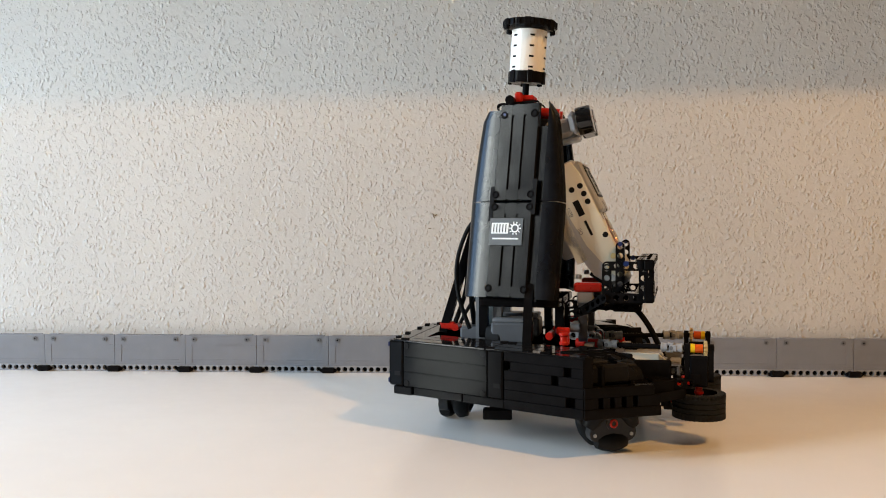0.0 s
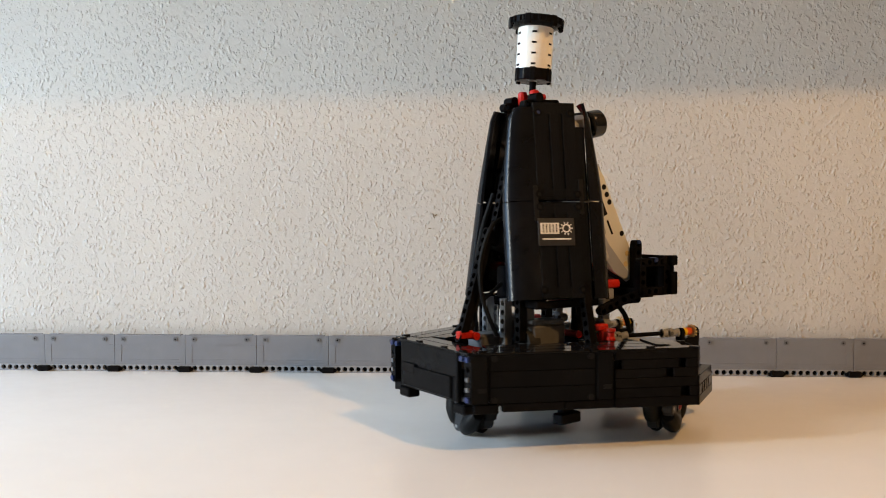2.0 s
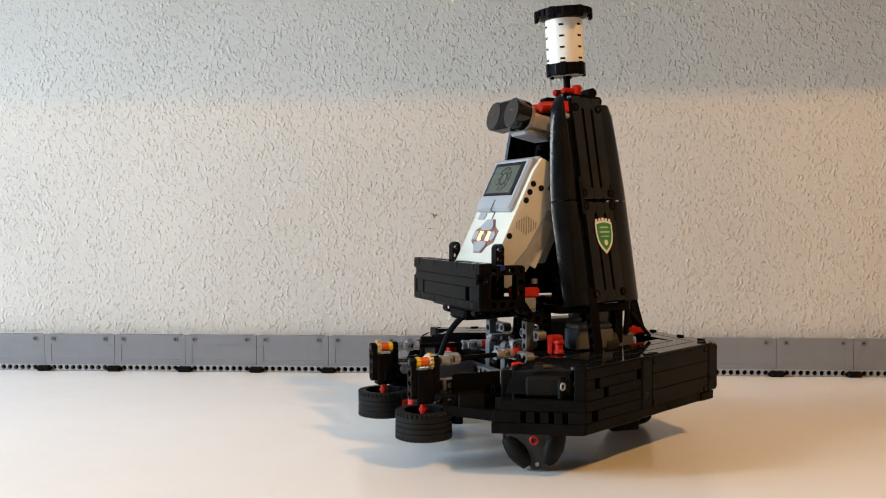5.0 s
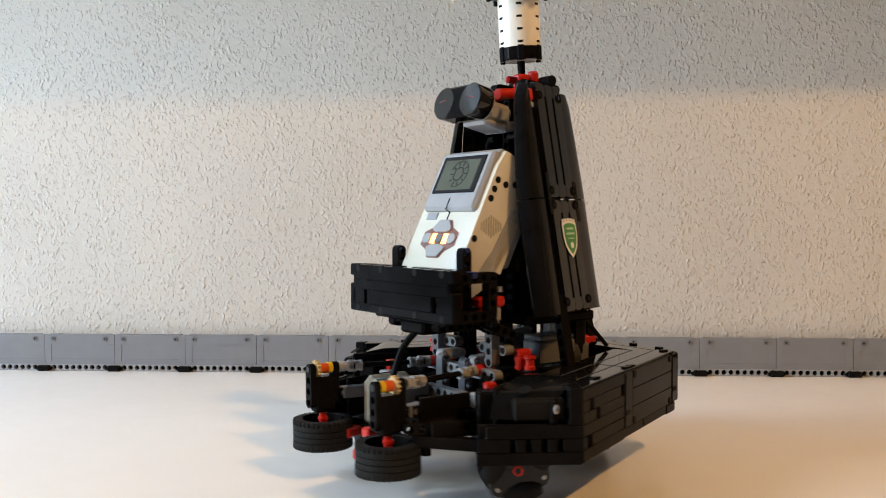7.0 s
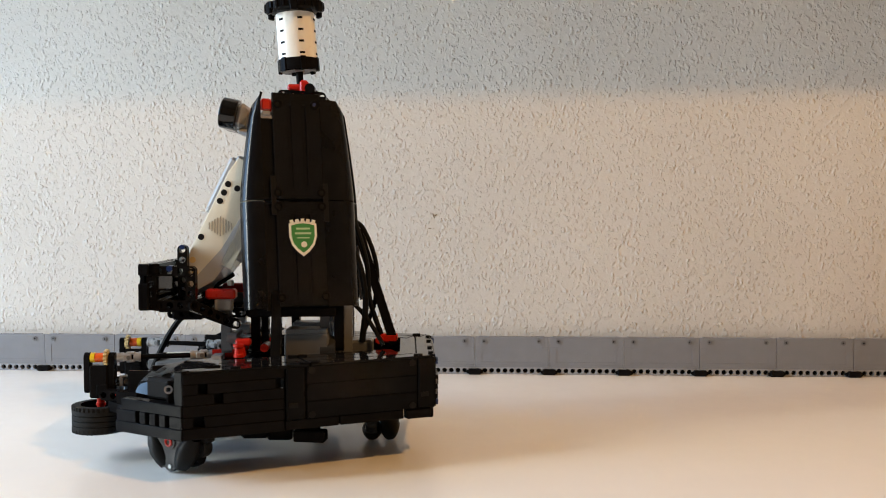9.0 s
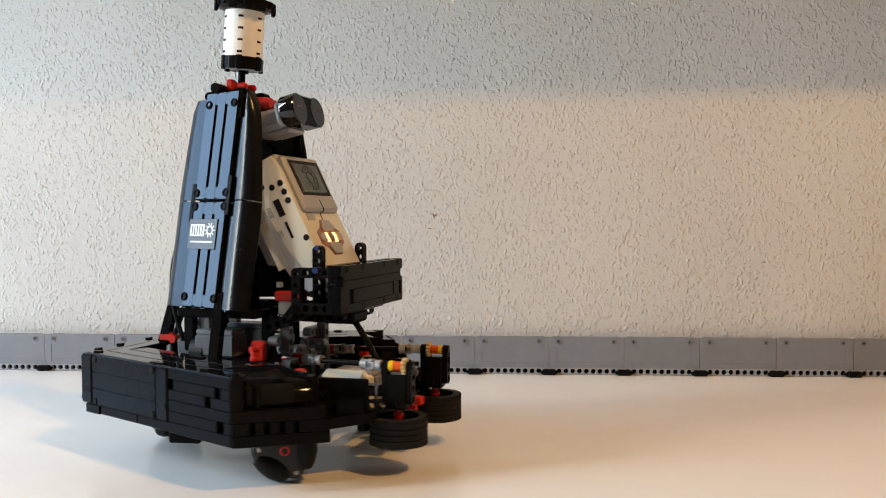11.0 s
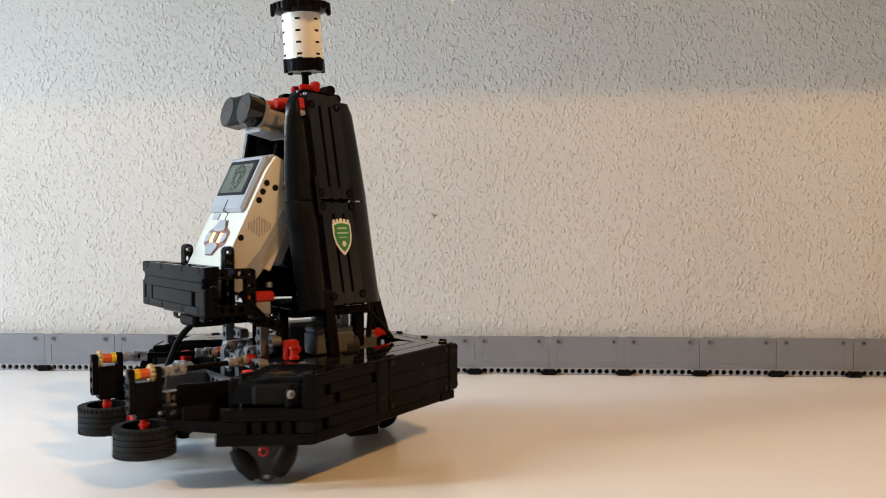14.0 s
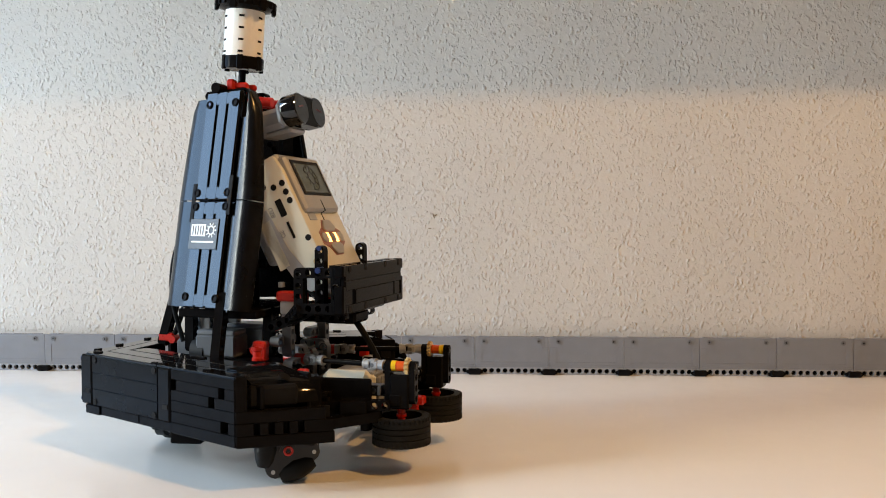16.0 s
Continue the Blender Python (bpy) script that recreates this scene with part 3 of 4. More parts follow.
def handler(s):
    x, y = s * 44.2, 153.2
    t = part("tyre", lathe(bmesh.new(), tyre_profile(), mm(x, y, 32.2), 40), RUBBER, robot, "black ribbed rubber tyre", True)
    for k in range(36):
        for z in (40.6, 23.8):
            share("tread_lug", "lug", lambda: box(bmesh.new(), 2.6, 2.1, 4.0, ID, 0.35), RUBBER, t, mm(x, y, z, 0, 0, 10 * k) @ mm(20.5, 0, 0))
    part("rim", lathe(bmesh.new(), [(3, -2), (15.6, -7.5), (15.8, -10.2), (15.8, 10.2), (15.0, 10.2), (14.2, 3.4), (3, 2)], mm(x, y, 32.2), 30), BLACK, t, "black plastic rim", True)
    rod("red_axle", (x, y, 32), (x, y, 50), 2.9, RED, robot, 16, "red axle bush on top of the tyre")
    cap = part("axle_collar", cyl(bmesh.new(), 3.8, 2, mm(x, y, 42.5), 16), RED, robot)
    # upright gearbox between two round-ended plates
    part("gear_housing", box(box(bmesh.new(), 11, 14.6, 26, mm(x, y, 60.5), 1.2), 13, 9, 9, mm(x, y - 3, 54), 0.8), BLACK, robot)
    for d in (-9.6, 9.6):
        part("gear_arm", liftarm(bmesh.new(), 4, mm(x, y + d, 79, 0, 90, 0) @ pose(0, 0, 0, 90, 0, 0), t=4.2, w=8.2), BLACK, robot)
    rod("gear_shaft", (x, y - 13, 79), (x, y + 12.2, 79), 2.2, HUB, robot)
    back, fwd = (y - 7, y + 7) if s > 0 else (y + 7, y - 7)
    at = lambda k: back + (fwd - back) * k
    rod("yellow_bush", (x, at(0.0), 79), (x, at(0.25), 79), 4.0, YELLOW, robot, 16, "yellow bush")
    rod("orange_bush", (x, at(0.26), 79), (x, at(0.72), 79), 3.7, ORANGE, robot, 16, "orange bush")
    gm_ = mm(x, at(0.87), 79, -90 if s > 0 else 90, 0, 0)
    g = part("gear", cyl(bmesh.new(), 5.4, 3, gm_, 20, 4.4), TAN, robot, "tan bevel gear")
    for k in range(12):
        share("tooth", "tooth", lambda: box(bmesh.new(), 1.9, 1.5, 2.6, ID, 0.2), TAN, g, gm_ @ pose(0, 0, 0, 0, 0, 30 * k) @ mm(5.6, 0, 0))
    # drive shaft to the body with grey and red couplings
    p0, p1 = Vector((x, y - 12, 79)), Vector((s * 24, 50, 78))
    d = (p1 - p0).normalized()
    q = lambda k: tuple(p0 + d * k)
    rod("shaft", q(0), q(92), 2.0, BLACK, robot)
    universal_joint(q(1), q(19), robot)
    universal_joint(q(57), q(75), robot)
    rod("red_coupling", q(74), q(94), 4.2, RED, robot, 14, "red axle connector")
    # lower support arms back to the chassis
    arm("support_arm", (x + 12 * s, y - 8, 52), (s * 66, 98, 50), robot, roll=90)
    arm("support_arm", (x - 2 * s, y - 14, 60), (s * 50, 92, 60), robot, roll=90)
    arm("support_arm", (x + 14 * s, y - 14, 44), (s * 82, 112, 42), robot)
    part("arm_block", box(bmesh.new(), 18, 20, 16, mm(s * 62, 122, 48, 0, 0, s * 20), 1), BLACK, robot)
    part("red_link", box(bmesh.new(), 9, 16, 7, mm(s * 30, 138, 33, 0, 0, s * 20), 1.2), RED, robot)
    part("arm_spacer", box(bmesh.new(), 10, 26, 8, mm(s * 40, 126, 60, 0, 0, s * -10), 0.8), DGREY, robot)


for s in (1, -1):
    handler(s)

# front motor between the handlers: grey body with a white rounded cover on one side
mot = part("front_motor", box(bmesh.new(), 25, 36, 33, mm(11.5, 106, 53.5), 2.5), MGREY, robot, "light grey motor with white rounded cover", True)
part("motor_cover", box(box(bmesh.new(), 13, 40, 38, mm(31, 105, 53), 5), 6, 42, 30, mm(26, 105, 53), 2), BRICK, mot, "white rounded motor cover", True)
part("motor_face", box(box(bmesh.new(), 19, 3, 24, mm(10, 124.5, 53.5), 1.0), 13, 3, 9, mm(8, 125.6, 60.5), 0.6), MGREY, mot, "light grey motor face")
for x in (0.5, 20.0):
    part("motor_slot", box(bmesh.new(), 2.2, 0.8, 15, mm(x, 126.1, 51.5), 0.2), DGREY, mot)
part("motor_socket", box(bmesh.new(), 9, 2, 12, mm(4, 126.4, 51), 0.4), DGREY, mot)
part("motor_foot", box(bmesh.new(), 34, 8, 7.6, mm(14, 121, 35.5), 0.8), GREY, mot, "grey beam under the motor")
for x in (6, 14, 22):
    hole_ring(mm(x, 125.2, 35.5, 90, 0, 0), mot)
    part("motor_rib", cyl(bmesh.new(), 2.4, 22, mm(x - 2, 112, 69, 90, 0, 0), 16), GREY, mot, smooth=True)
part("red_bumper_block", box(bmesh.new(), 12, 12, 8, mm(-8, 150, 26), 1.4), RED, robot, "red block under the nose")
part("red_bumper_block", box(bmesh.new(), 9, 14, 7, mm(-14, 146, 42), 1.2), RED, robot)
part("grey_wedge", box(bmesh.new(), 11, 10, 14, mm(-28, 134, 52, 0, 8, 0), 1.2), GREY, robot, "light grey wedge block")
# belly: plate added to deepen the shadow below, and a low skid under the chassis
part("belly_shade_plate", box(bmesh.new(), 96, 118, 7, mm(0, 22, 40), 1), BLACK, robot)
skid = part("skid", box(box(bmesh.new(), 18, 24, 9, mm(-28, 34, 15), 3), 16, 20, 10, mm(-28, 14, 14), 1.5), BLACK, robot, "low black skid under the chassis")
part("skid_clip", box(bmesh.new(), 12, 7, 8, mm(-28, 0, 17), 1), GREY, skid)
part("skid_post", box(bmesh.new(), 8, 30, 20, mm(-28, 22, 27), 1), BLACK, skid)
part("skid_pin", cyl(bmesh.new(), 4, 26, mm(-28, 56, 27, 90, 0, 0), 14), RED, skid, "red pin under the chassis", True)
part("skid_pin", cyl(bmesh.new(), 4, 20, mm(-30, -34, 26, 90, 0, 0), 14), RED, skid, "", True)
part("nose_crossbeam", liftarm(bmesh.new(), 13, mm(-48, 126, 34)), BLACK, robot)
part("hanging_block", box(bmesh.new(), 20, 16, 14, mm(4, 132, 27), 1), BLACK, robot)

# gearing seen between the deck panels
for x0, x1, y, z, mat in ((-44, 44, 62, 76, MGREY), (-34, 30, 84, 62, DGREY), (-52, 52, 48, 62, BLACK), (-60, 60, 98, 56, BLACK), (-56, 56, 110, 44, BLACK)):
    arm("cross_beam", (x0, y, z), (x1, y, z), robot, mat, 90)
for s in (1, -1):
    arm("frame_beam", (s * 40, -30, 72), (s * 40, 66, 72), robot, BLACK, 90)
    arm("frame_beam", (s * 20, 46, 84), (s * 20, 62, 84), robot, GREY, 90)
    part("red_cross_block", box(box(bmesh.new(), 6.5, 7, 15, mm(s * 48, 42, 86), 1.2), 7.4, 12, 6, mm(s * 48, 40, 91), 1.4), RED, robot, "upright red connector block")
    part("red_bush", lathe(bmesh.new(), [(2, 0), (4, 0), (4, 2), (3.2, 3), (3.2, 7), (4.2, 8), (4.2, 10), (2, 10)], mm(s * 58, 42, 80.5), 18), RED, robot, "red bush on the deck", True)
    arm("grey_beam", (s * 18, 50, 93), (s * 42, 50, 93), robot, MGREY, 90)
    imot = part("inner_motor", box(bmesh.new(), 22, 36, 18, mm(s * 24, -8, 86), 1.6), DGREY, robot, "dark grey motor inside the base", True)
    part("motor_lid", box(bmesh.new(), 21, 34, 4, mm(s * 24, -8, 97), 1.0), MGREY, imot, "mid grey motor lid", True)
    part("motor_end", cyl(bmesh.new(), 12, 12, mm(s * 24, -25, 80, 90, 0, 0), 24), HUB, robot, smooth=True)
    rod("red_gear_shaft", (s * 16, 26, 84), (s * 34, 26, 84), 3.4, RED, robot)
    part("black_gear", lathe(bmesh.new(), [(2, -2), (11, -2), (12, -1), (12, 1), (11, 2), (2, 2)], mm(s * 18, 58, 66, 90, 0, 10), 24), BLACK, robot, smooth=True)
    arm("gear_beam", (s * 14, 66, 58), (s * 14, 66, 82), robot, DGREY)
    part("grey_block", box(bmesh.new(), 12, 9, 14, mm(s * 58, 88, 62), 1), GREY, robot)
    part("red_pin", box(bmesh.new(), 6, 8, 9, mm(s * 62, 82, 72), 1), RED, robot)
    part("handler_pivot", box(bmesh.new(), 14, 18, 24, mm(s * 74, 92, 62, 0, 0, s * 30), 1.5), BLACK, robot)
rod("red_connector_rear", (-7, -66, 86), (7, -66, 86), 3.4, RED, robot)
part("rear_red_block", box(bmesh.new(), 8, 15, 7.5, mm(0, -74, 87), 1.4), RED, robot, "red connector at the foot of the rear brace")
part("rear_motor", box(bmesh.new(), 24, 30, 22, mm(-4, -46, 76), 2), DGREY, robot)
part("white_gearbox", box(box(bmesh.new(), 9, 8, 26, mm(0, -31, 95), 1), 4, 3, 34, mm(0, -28, 99), 0.6), IVORY, robot, "cream gear block")

# ---- tower frame ----
part("tower_ring", box(bmesh.new(), 96, 70, 7, mm(0, 2, 114), 1), BLACK, robot)
for s in (1, -1):
    arm("post", (s * 22, -22, 82), (s * 22, -22, 114), robot, DGREY, 90)
    arm("post", (s * 22, 34, 82), (s * 22, 34, 114), robot, BLACK, 90)
    part("post", liftarm(bmesh.new(), 5, along((s * 13.5, -40, 82), (s * 13.5, -40, 114)) @ pose(0, 0, 0, 90, 0, 0), square=True), MGREY, robot)
    # outer legs carrying on the line of the shell plates
    part("tower_leg", liftarm(bmesh.new(), 7, along((s * 66, 12, 82), (s * 56, 12, 128)) @ pose(0, 0, 0, 90, 0, 0)), BLACK, robot)
    part("tower_leg", liftarm(bmesh.new(), 5, along((s * 27, -34, 84), (s * 27, -34, 116)) @ pose(0, 0, 0, 90, 0, 0)), BLACK, robot)
    arm("inner_spine", (s * 9, 4, 118), (s * 7, 2, 230), robot, None, 90)
    arm("upper_spine", (s * 15, 0, 222), (s * 13, 0, 284), robot, None, 90)
    arm("rib", (s * 46, 2, 150), (s * 12, 6, 150), robot, None, 90)
    arm("rib", (s * 36, 0, 206), (s * 12, 4, 206), robot, None, 90)
    arm("lower_beam", (s * 24, 44, 112), (s * 24, 92, 112), robot, None, 90)
    arm("angled_beam", (s * 34, 58, 108), (s * 34, 84, 98 + 22), robot, None, 90)
    part("red_brick_mount", box(bmesh.new(), 11, 24, 8, mm(s * 33, 60, 128), 1.5), RED, robot, "red connector under the control brick")
    part("grey_brick_mount", box(bmesh.new(), 9, 14, 10, mm(s * 33, 58, 119), 1), GREY, robot)
    rod("steel_ball", (s * 36, 52, 135), (s * 36, 52, 139), 2.6, STEEL, robot)
    arm("support_post", (s * 33, 56, 84), (s * 33, 56, 116), robot, DGREY, 90)
    arm("brick_cradle", (s * 28, 60, 112), (s * 28, 100, 112), robot, None, 90)
part("rear_brace", liftarm(bmesh.new(), 13, along((0, -78, 84), (0, -49, 176))), BLACK, robot)
part("rear_brace", liftarm(bmesh.new(), 15, along((0, -44, 168), (0, -14, 286))), BLACK, robot)
part("crossbar", box(bmesh.new(), 30, 5, 5, mm(0, -8, 262), 0.8), BLACK, robot)
part("inner_block", box(bmesh.new(), 40, 26, 30, mm(0, -14, 130), 2), BLACK, robot)
part("inner_block", box(bmesh.new(), 34, 18, 40, mm(0, -4, 184), 2), BLACK, robot)
part("top_block", box(bmesh.new(), 26, 14, 16, mm(0, -10, 280), 1.5), BLACK, robot)

# ---- tower shell: flat middle panel between two rounded fairings, on both sides ----
def shell_frame(s):
    u = Vector((29.4, 86.4, 0)).normalized()
    w = Vector((-27.2, 6.3, 170.0))
    w = (w - u * w.dot(u)).normalized()
    n = u.cross(w)
    m = Matrix((u, w, n)).transposed().to_4x4()
    m = Matrix.Translation(Vector((55.4, -9.1, 119.0)) * MM) @ m
    return m if s > 0 else MIRROR @ m


ARC = [(0.0, 0.0), (0.3, 0.005), (0.5, 0.03), (0.68, 0.1), (0.81, 0.24), (0.91, 0.46), (0.975, 0.74), (1.0, 1.0)]


def curl(h):
    """How far the fairing's edge turns in, at height h mm."""
    return 12 - 6.5 * min(max((h - 70) / 100, 0), 1)


def width_at(h, side):
    """Half width of the shell towards the front (side 1) or rear (-1), relative to its foot, at height h mm."""
    loss, base = (0.22, 0.985) if side > 0 else (0.17, 1.03)
    k = base - loss * (max(min(h, 162) - 84, 0) / 78) ** 1.3
    return k - (0.016 * (h - 162) if h > 162 else 0)


def fairing(s, side, h0, h1):
    m = shell_frame(s)
    b = bmesh.new()
    rings = []
    steps = 9
    for k in range(steps + 1):
        h = h0 + (h1 - h0) * k / steps
        f = width_at(h, side)
        edge = 46 * f
        a0 = 28.5 if side > 0 else 19.5
        lean = 3.2 * h / 170 if side > 0 else 0.0       # the front edge leans in towards the top
        out = [(a0 + k * (edge - a0), -v * curl(h) - k ** 3 * lean) for k, v in ARC]
        inn = [(a - 1.6 if j else a, d - 1.9) for j, (a, d) in enumerate(out)]
        prof = out + inn[::-1]
        rings.append([b.verts.new(m @ Vector((side * a * MM, h * MM, d * MM))) for a, d in prof])
    n = len(rings[0])
    for p, q in zip(rings, rings[1:]):
        for j in range(n):
            b.faces.new((p[j], p[(j + 1) % n], q[(j + 1) % n], q[j]))
    b.faces.new(rings[0]), b.faces.new(rings[-1])
    return part("fairing", b, FAIRING, robot, "", True)


def shell_socket(m, parent):
    """Black pin socket standing proud of the shell, with a dark bore."""
    ring = share("pin_socket", "pin_socket", lambda: lathe(bmesh.new(), [(1.9, -1.2), (3.4, -1.2), (3.4, 0.7), (2.9, 1.1), (2.2, 1.1), (1.9, 0.8)], ID, 16), BLACK, parent, m, True)
    share("bore", "socket_bore", lambda: cyl(bmesh.new(), 1.95, 0.5, ID, 12), PIT, ring, mm(0, 0, 0.1))
    return ring


def tower_side(s):
    m = shell_frame(s)
    for side in (1, -1):
        fairing(s, side, 0, 84.4)
        fairing(s, side, 85.4, 173 if side > 0 else 168)
        for h, a in ((76, 41.5), (94, 40.6)):
            share("shell_pin", "shell_pin", lambda: lathe(bmesh.new(), [(1.6, -2), (3.2, -2), (3.2, 0.6), (1.6, 0.6)], ID, 16), PIT, robot, m @ mm(side * a, h, -0.42 * curl(h), 0, side * 50, 0), True)
        share("shell_pin", "shell_pin", lambda: None, PIT, robot, m @ mm(side * 41.5, 12, -0.42 * curl(12), 0, side * 40, 0))
        for h, a in ((80, 17.5), (91, 17.5), (8, 17.5), (163, 15)):
            shell_socket(m @ mm(side * a, h, 0.6), robot)
        part("shell_slot", box(bmesh.new(), 4.2, 31, 0.9, m @ mm(side * 20.8, 86 + 3 * side, 0.6), 0.2), PIT, robot)
    for h0, h1 in ((0, 84.4), (85.4, 173)):
        mid = part("middle_panel", box(bmesh.new(), 38.6, h1 - h0, 3, m @ mm(0, (h0 + h1) / 2, -2.6), 0.6), TOWER, robot)
        for a, w in ((-13.2, 11.8), (0, 9.0), (13.2, 11.8)):
            part("rib", box(bmesh.new(), w, h1 - h0 - 1.2, 1.8, m @ mm(a, (h0 + h1) / 2, -0.4), 0.25), TOWER, mid)
        for h in (h0 + 6, h1 - 6):           # closed ends of the two grooves
            part("groove_end", box(bmesh.new(), 17, 9, 1.6, m @ mm(0, h, -0.42), 0.25), TOWER, mid)
    # recessed channel between the middle panel and the front fairing, open at the top
    for h0, h1 in ((-2, 84), (86, 152)):
        part("channel_strip", box(bmesh.new(), 9.6, h1 - h0, 2, m @ mm(24.0, (h0 + h1) / 2, -4.2), 0.4), TOWER, robot)
    if s < 0:
        part("notch_block", box(bmesh.new(), 7, 9, 5, m @ mm(23.6, 163.5, -4), 1), RED, robot, "red connector in the shell notch")
        part("notch_clip", box(bmesh.new(), 7, 4, 4, m @ mm(23.6, 156, -4), 0.8), GREY, robot)
    rod("blue_pin", (m @ mm(-14, 164, -2)).translation / MM, (m @ mm(-14, 164, 1.2)).translation / MM, 2.1, BLUE, robot)


for s in (1, -1):
    tower_side(s)


# stickers: a dark plate with white marks, and a green shield
def on_shell(s, a, h, d):
    """Upright frame on the outside of the shell: x reads from left to right."""
    m = shell_frame(1)
    c = m.to_3x3()
    u, w, n = c.col[0].copy(), c.col[1].copy(), c.col[2].copy()
    o = m @ Vector((a * MM, h * MM, d * MM))
    if s < 0:
        u, w, n, o = [Vector((-v.x, v.y, v.z)) for v in (u, w, n, o)]
        u = -u
    return Matrix.Translation(o) @ Matrix((u, w, n)).transposed().to_4x4()


pm = on_shell(1, -4, 58, 1.1)
plate = part("dark_sticker", box(bmesh.new(), 33, 24, 0.5, pm, 0.15), STICKER, robot, "dark sticker with white block mark and ring")
part("block_mark", box(bmesh.new(), 17, 9.6, 0.3, pm @ mm(-6, 3, 0.35), 0), PAPER, plate, "white block mark")
for k in range(5):
    part("mark_bar", box(bmesh.new(), 0.9, 7.2, 0.3, pm @ mm(-12 + 3.0 * k, 3, 0.55), 0), STICKER, plate)
part("ring_mark", lathe(bmesh.new(), [(2.6, 0), (3.8, 0), (3.8, 0.3), (2.6, 0.3)], pm @ mm(9, 3, 0.3), 24), PAPER, plate)
for k in range(10):
    part("ring_ray", box(bmesh.new(), 1.7, 0.9, 0.3, pm @ mm(9, 3, 0.4, 0, 0, 36 * k) @ mm(5, 0, 0), 0), PAPER, plate)
part("mark_line", box(bmesh.new(), 26, 1.3, 0.3, pm @ mm(0, -6.2, 0.35), 0), PAPER, plate)

gm = on_shell(-1, -1, 57, 1.1)
SHIELD = [(-11, 9), (-11, -1), (-9, -8), (-5, -13), (0, -17), (5, -13), (9, -8), (11, -1), (11, 9), (5, 10.5), (0, 11), (-5, 10.5)]
badge = part("shield_sticker", prism(bmesh.new(), SHIELD, 0, 0.4, gm), PAPER, robot, "green shield sticker with white rim")
part("shield_field", prism(bmesh.new(), [(x * 0.84, y * 0.84) for x, y in SHIELD], 0.3, 0.6, gm), GREEN, badge)
for k in (-2, -1, 0, 1, 2):
    part("shield_cog", box(bmesh.new(), 2.8, 3.4, 0.4, gm @ mm(k * 4.3, 11.4 - abs(k) * 0.5, 0.2, 0, 0, -k * 8), 0.1), PAPER, badge)
for y, w in ((5, 11), (1.2, 13), (-2.4, 10)):
    part("shield_bar", box(bmesh.new(), w, 1.5 if y > 0 else 0.8, 0.2, gm @ mm(0, y, 0.65), 0), PALE, badge)
part("shield_dot", cyl(bmesh.new(), 2.4, 0.2, gm @ mm(0.5, -7.6, 0.65), 14), PAPER, badge)

# ---- antenna: milky drum between black rings, leaning slightly forwards ----
am = mm(0, 0, 310, -3.9, 0, 0)
rod("mast", (0, -2, 280), (0, 0, 311), 3.0, BLACK, robot)
drum = part("drum", lathe(bmesh.new(), [(13.5, 10), (16, 10), (16, 49), (13.5, 49)], am, 44), IVORY, robot, "milky white drum", True)
for a in range(0, 360, 60):
    for z in (14.5, 24, 33.5, 43):
        share("drum_slot", "drum_slot", lambda: box(bmesh.new(), 0.7, 4.2, 1.7, ID, 0.1), PIT, drum, am @ pose(0, 0, 0, 0, 0, a + 20) @ mm(15.9, 0, z))
rod("drum_core", tuple((am @ mm(0, 0, 2)).translation / MM), tuple((am @ mm(0, 0, 56)).translation / MM), 4.0, DGREY, robot)
part("lower_ring", lathe(bmesh.new(), [(3, 2.5), (15, 1), (16.6, 1.6), (16.6, 11), (13, 11), (13, 5), (3, 5)], am, 40), BLACK, robot, smooth=True)
for a in range(0, 360, 60):
    part("ring_lug", box(bmesh.new(), 2.4, 5, 11.5, am @ pose(0, 0, 0, 0, 0, a + 20) @ mm(16.2, 0, 6), 0.5), BLACK, robot)
part("upper_ring", lathe(bmesh.new(), [(3, 50), (16, 48.5), (20, 50), (23.6, 51), (23.6, 57), (20, 57.6), (3, 56.5)], am, 48), BLACK, robot, "black toothed ring", True)
for a in range(0, 360, 15):
    share("ring_tooth", "ring_tooth", lambda: box(bmesh.new(), 2.4, 2.8, 5.4, ID, 0.5), BLACK, robot, am @ pose(0, 0, 0, 0, 0, a) @ mm(23.8, 0, 54))
for a in range(0, 360, 60):
    part("ring_clip", box(bmesh.new(), 3.4, 6, 10, am @ pose(0, 0, 0, 0, 0, a + 5) @ mm(23.2, 0, 52.5), 0.8), BLACK, robot)
# red couplings under the mast and black caps
for s in (1, -1):
    part("red_mast_block", box(box(bmesh.new(), 8, 7, 13, mm(s * 8.5, -5, 296), 1.6), 5, 12, 5.5, mm(s * 7, 3, 297), 1.6), RED, robot, "red connector under the mast")
    rod("mast_cap", (s * 12, -11, 294), (s * 24, -11, 294), 4.2, BLACK, robot)
    arm("top_beam", (s * 15, -20, 288), (s * 15, 14, 290), robot, None, 90)
part("red_mast_core", cyl(bmesh.new(), 5, 10, mm(0, -8, 288, 20, 0, 0), 18), RED, robot, smooth=True)

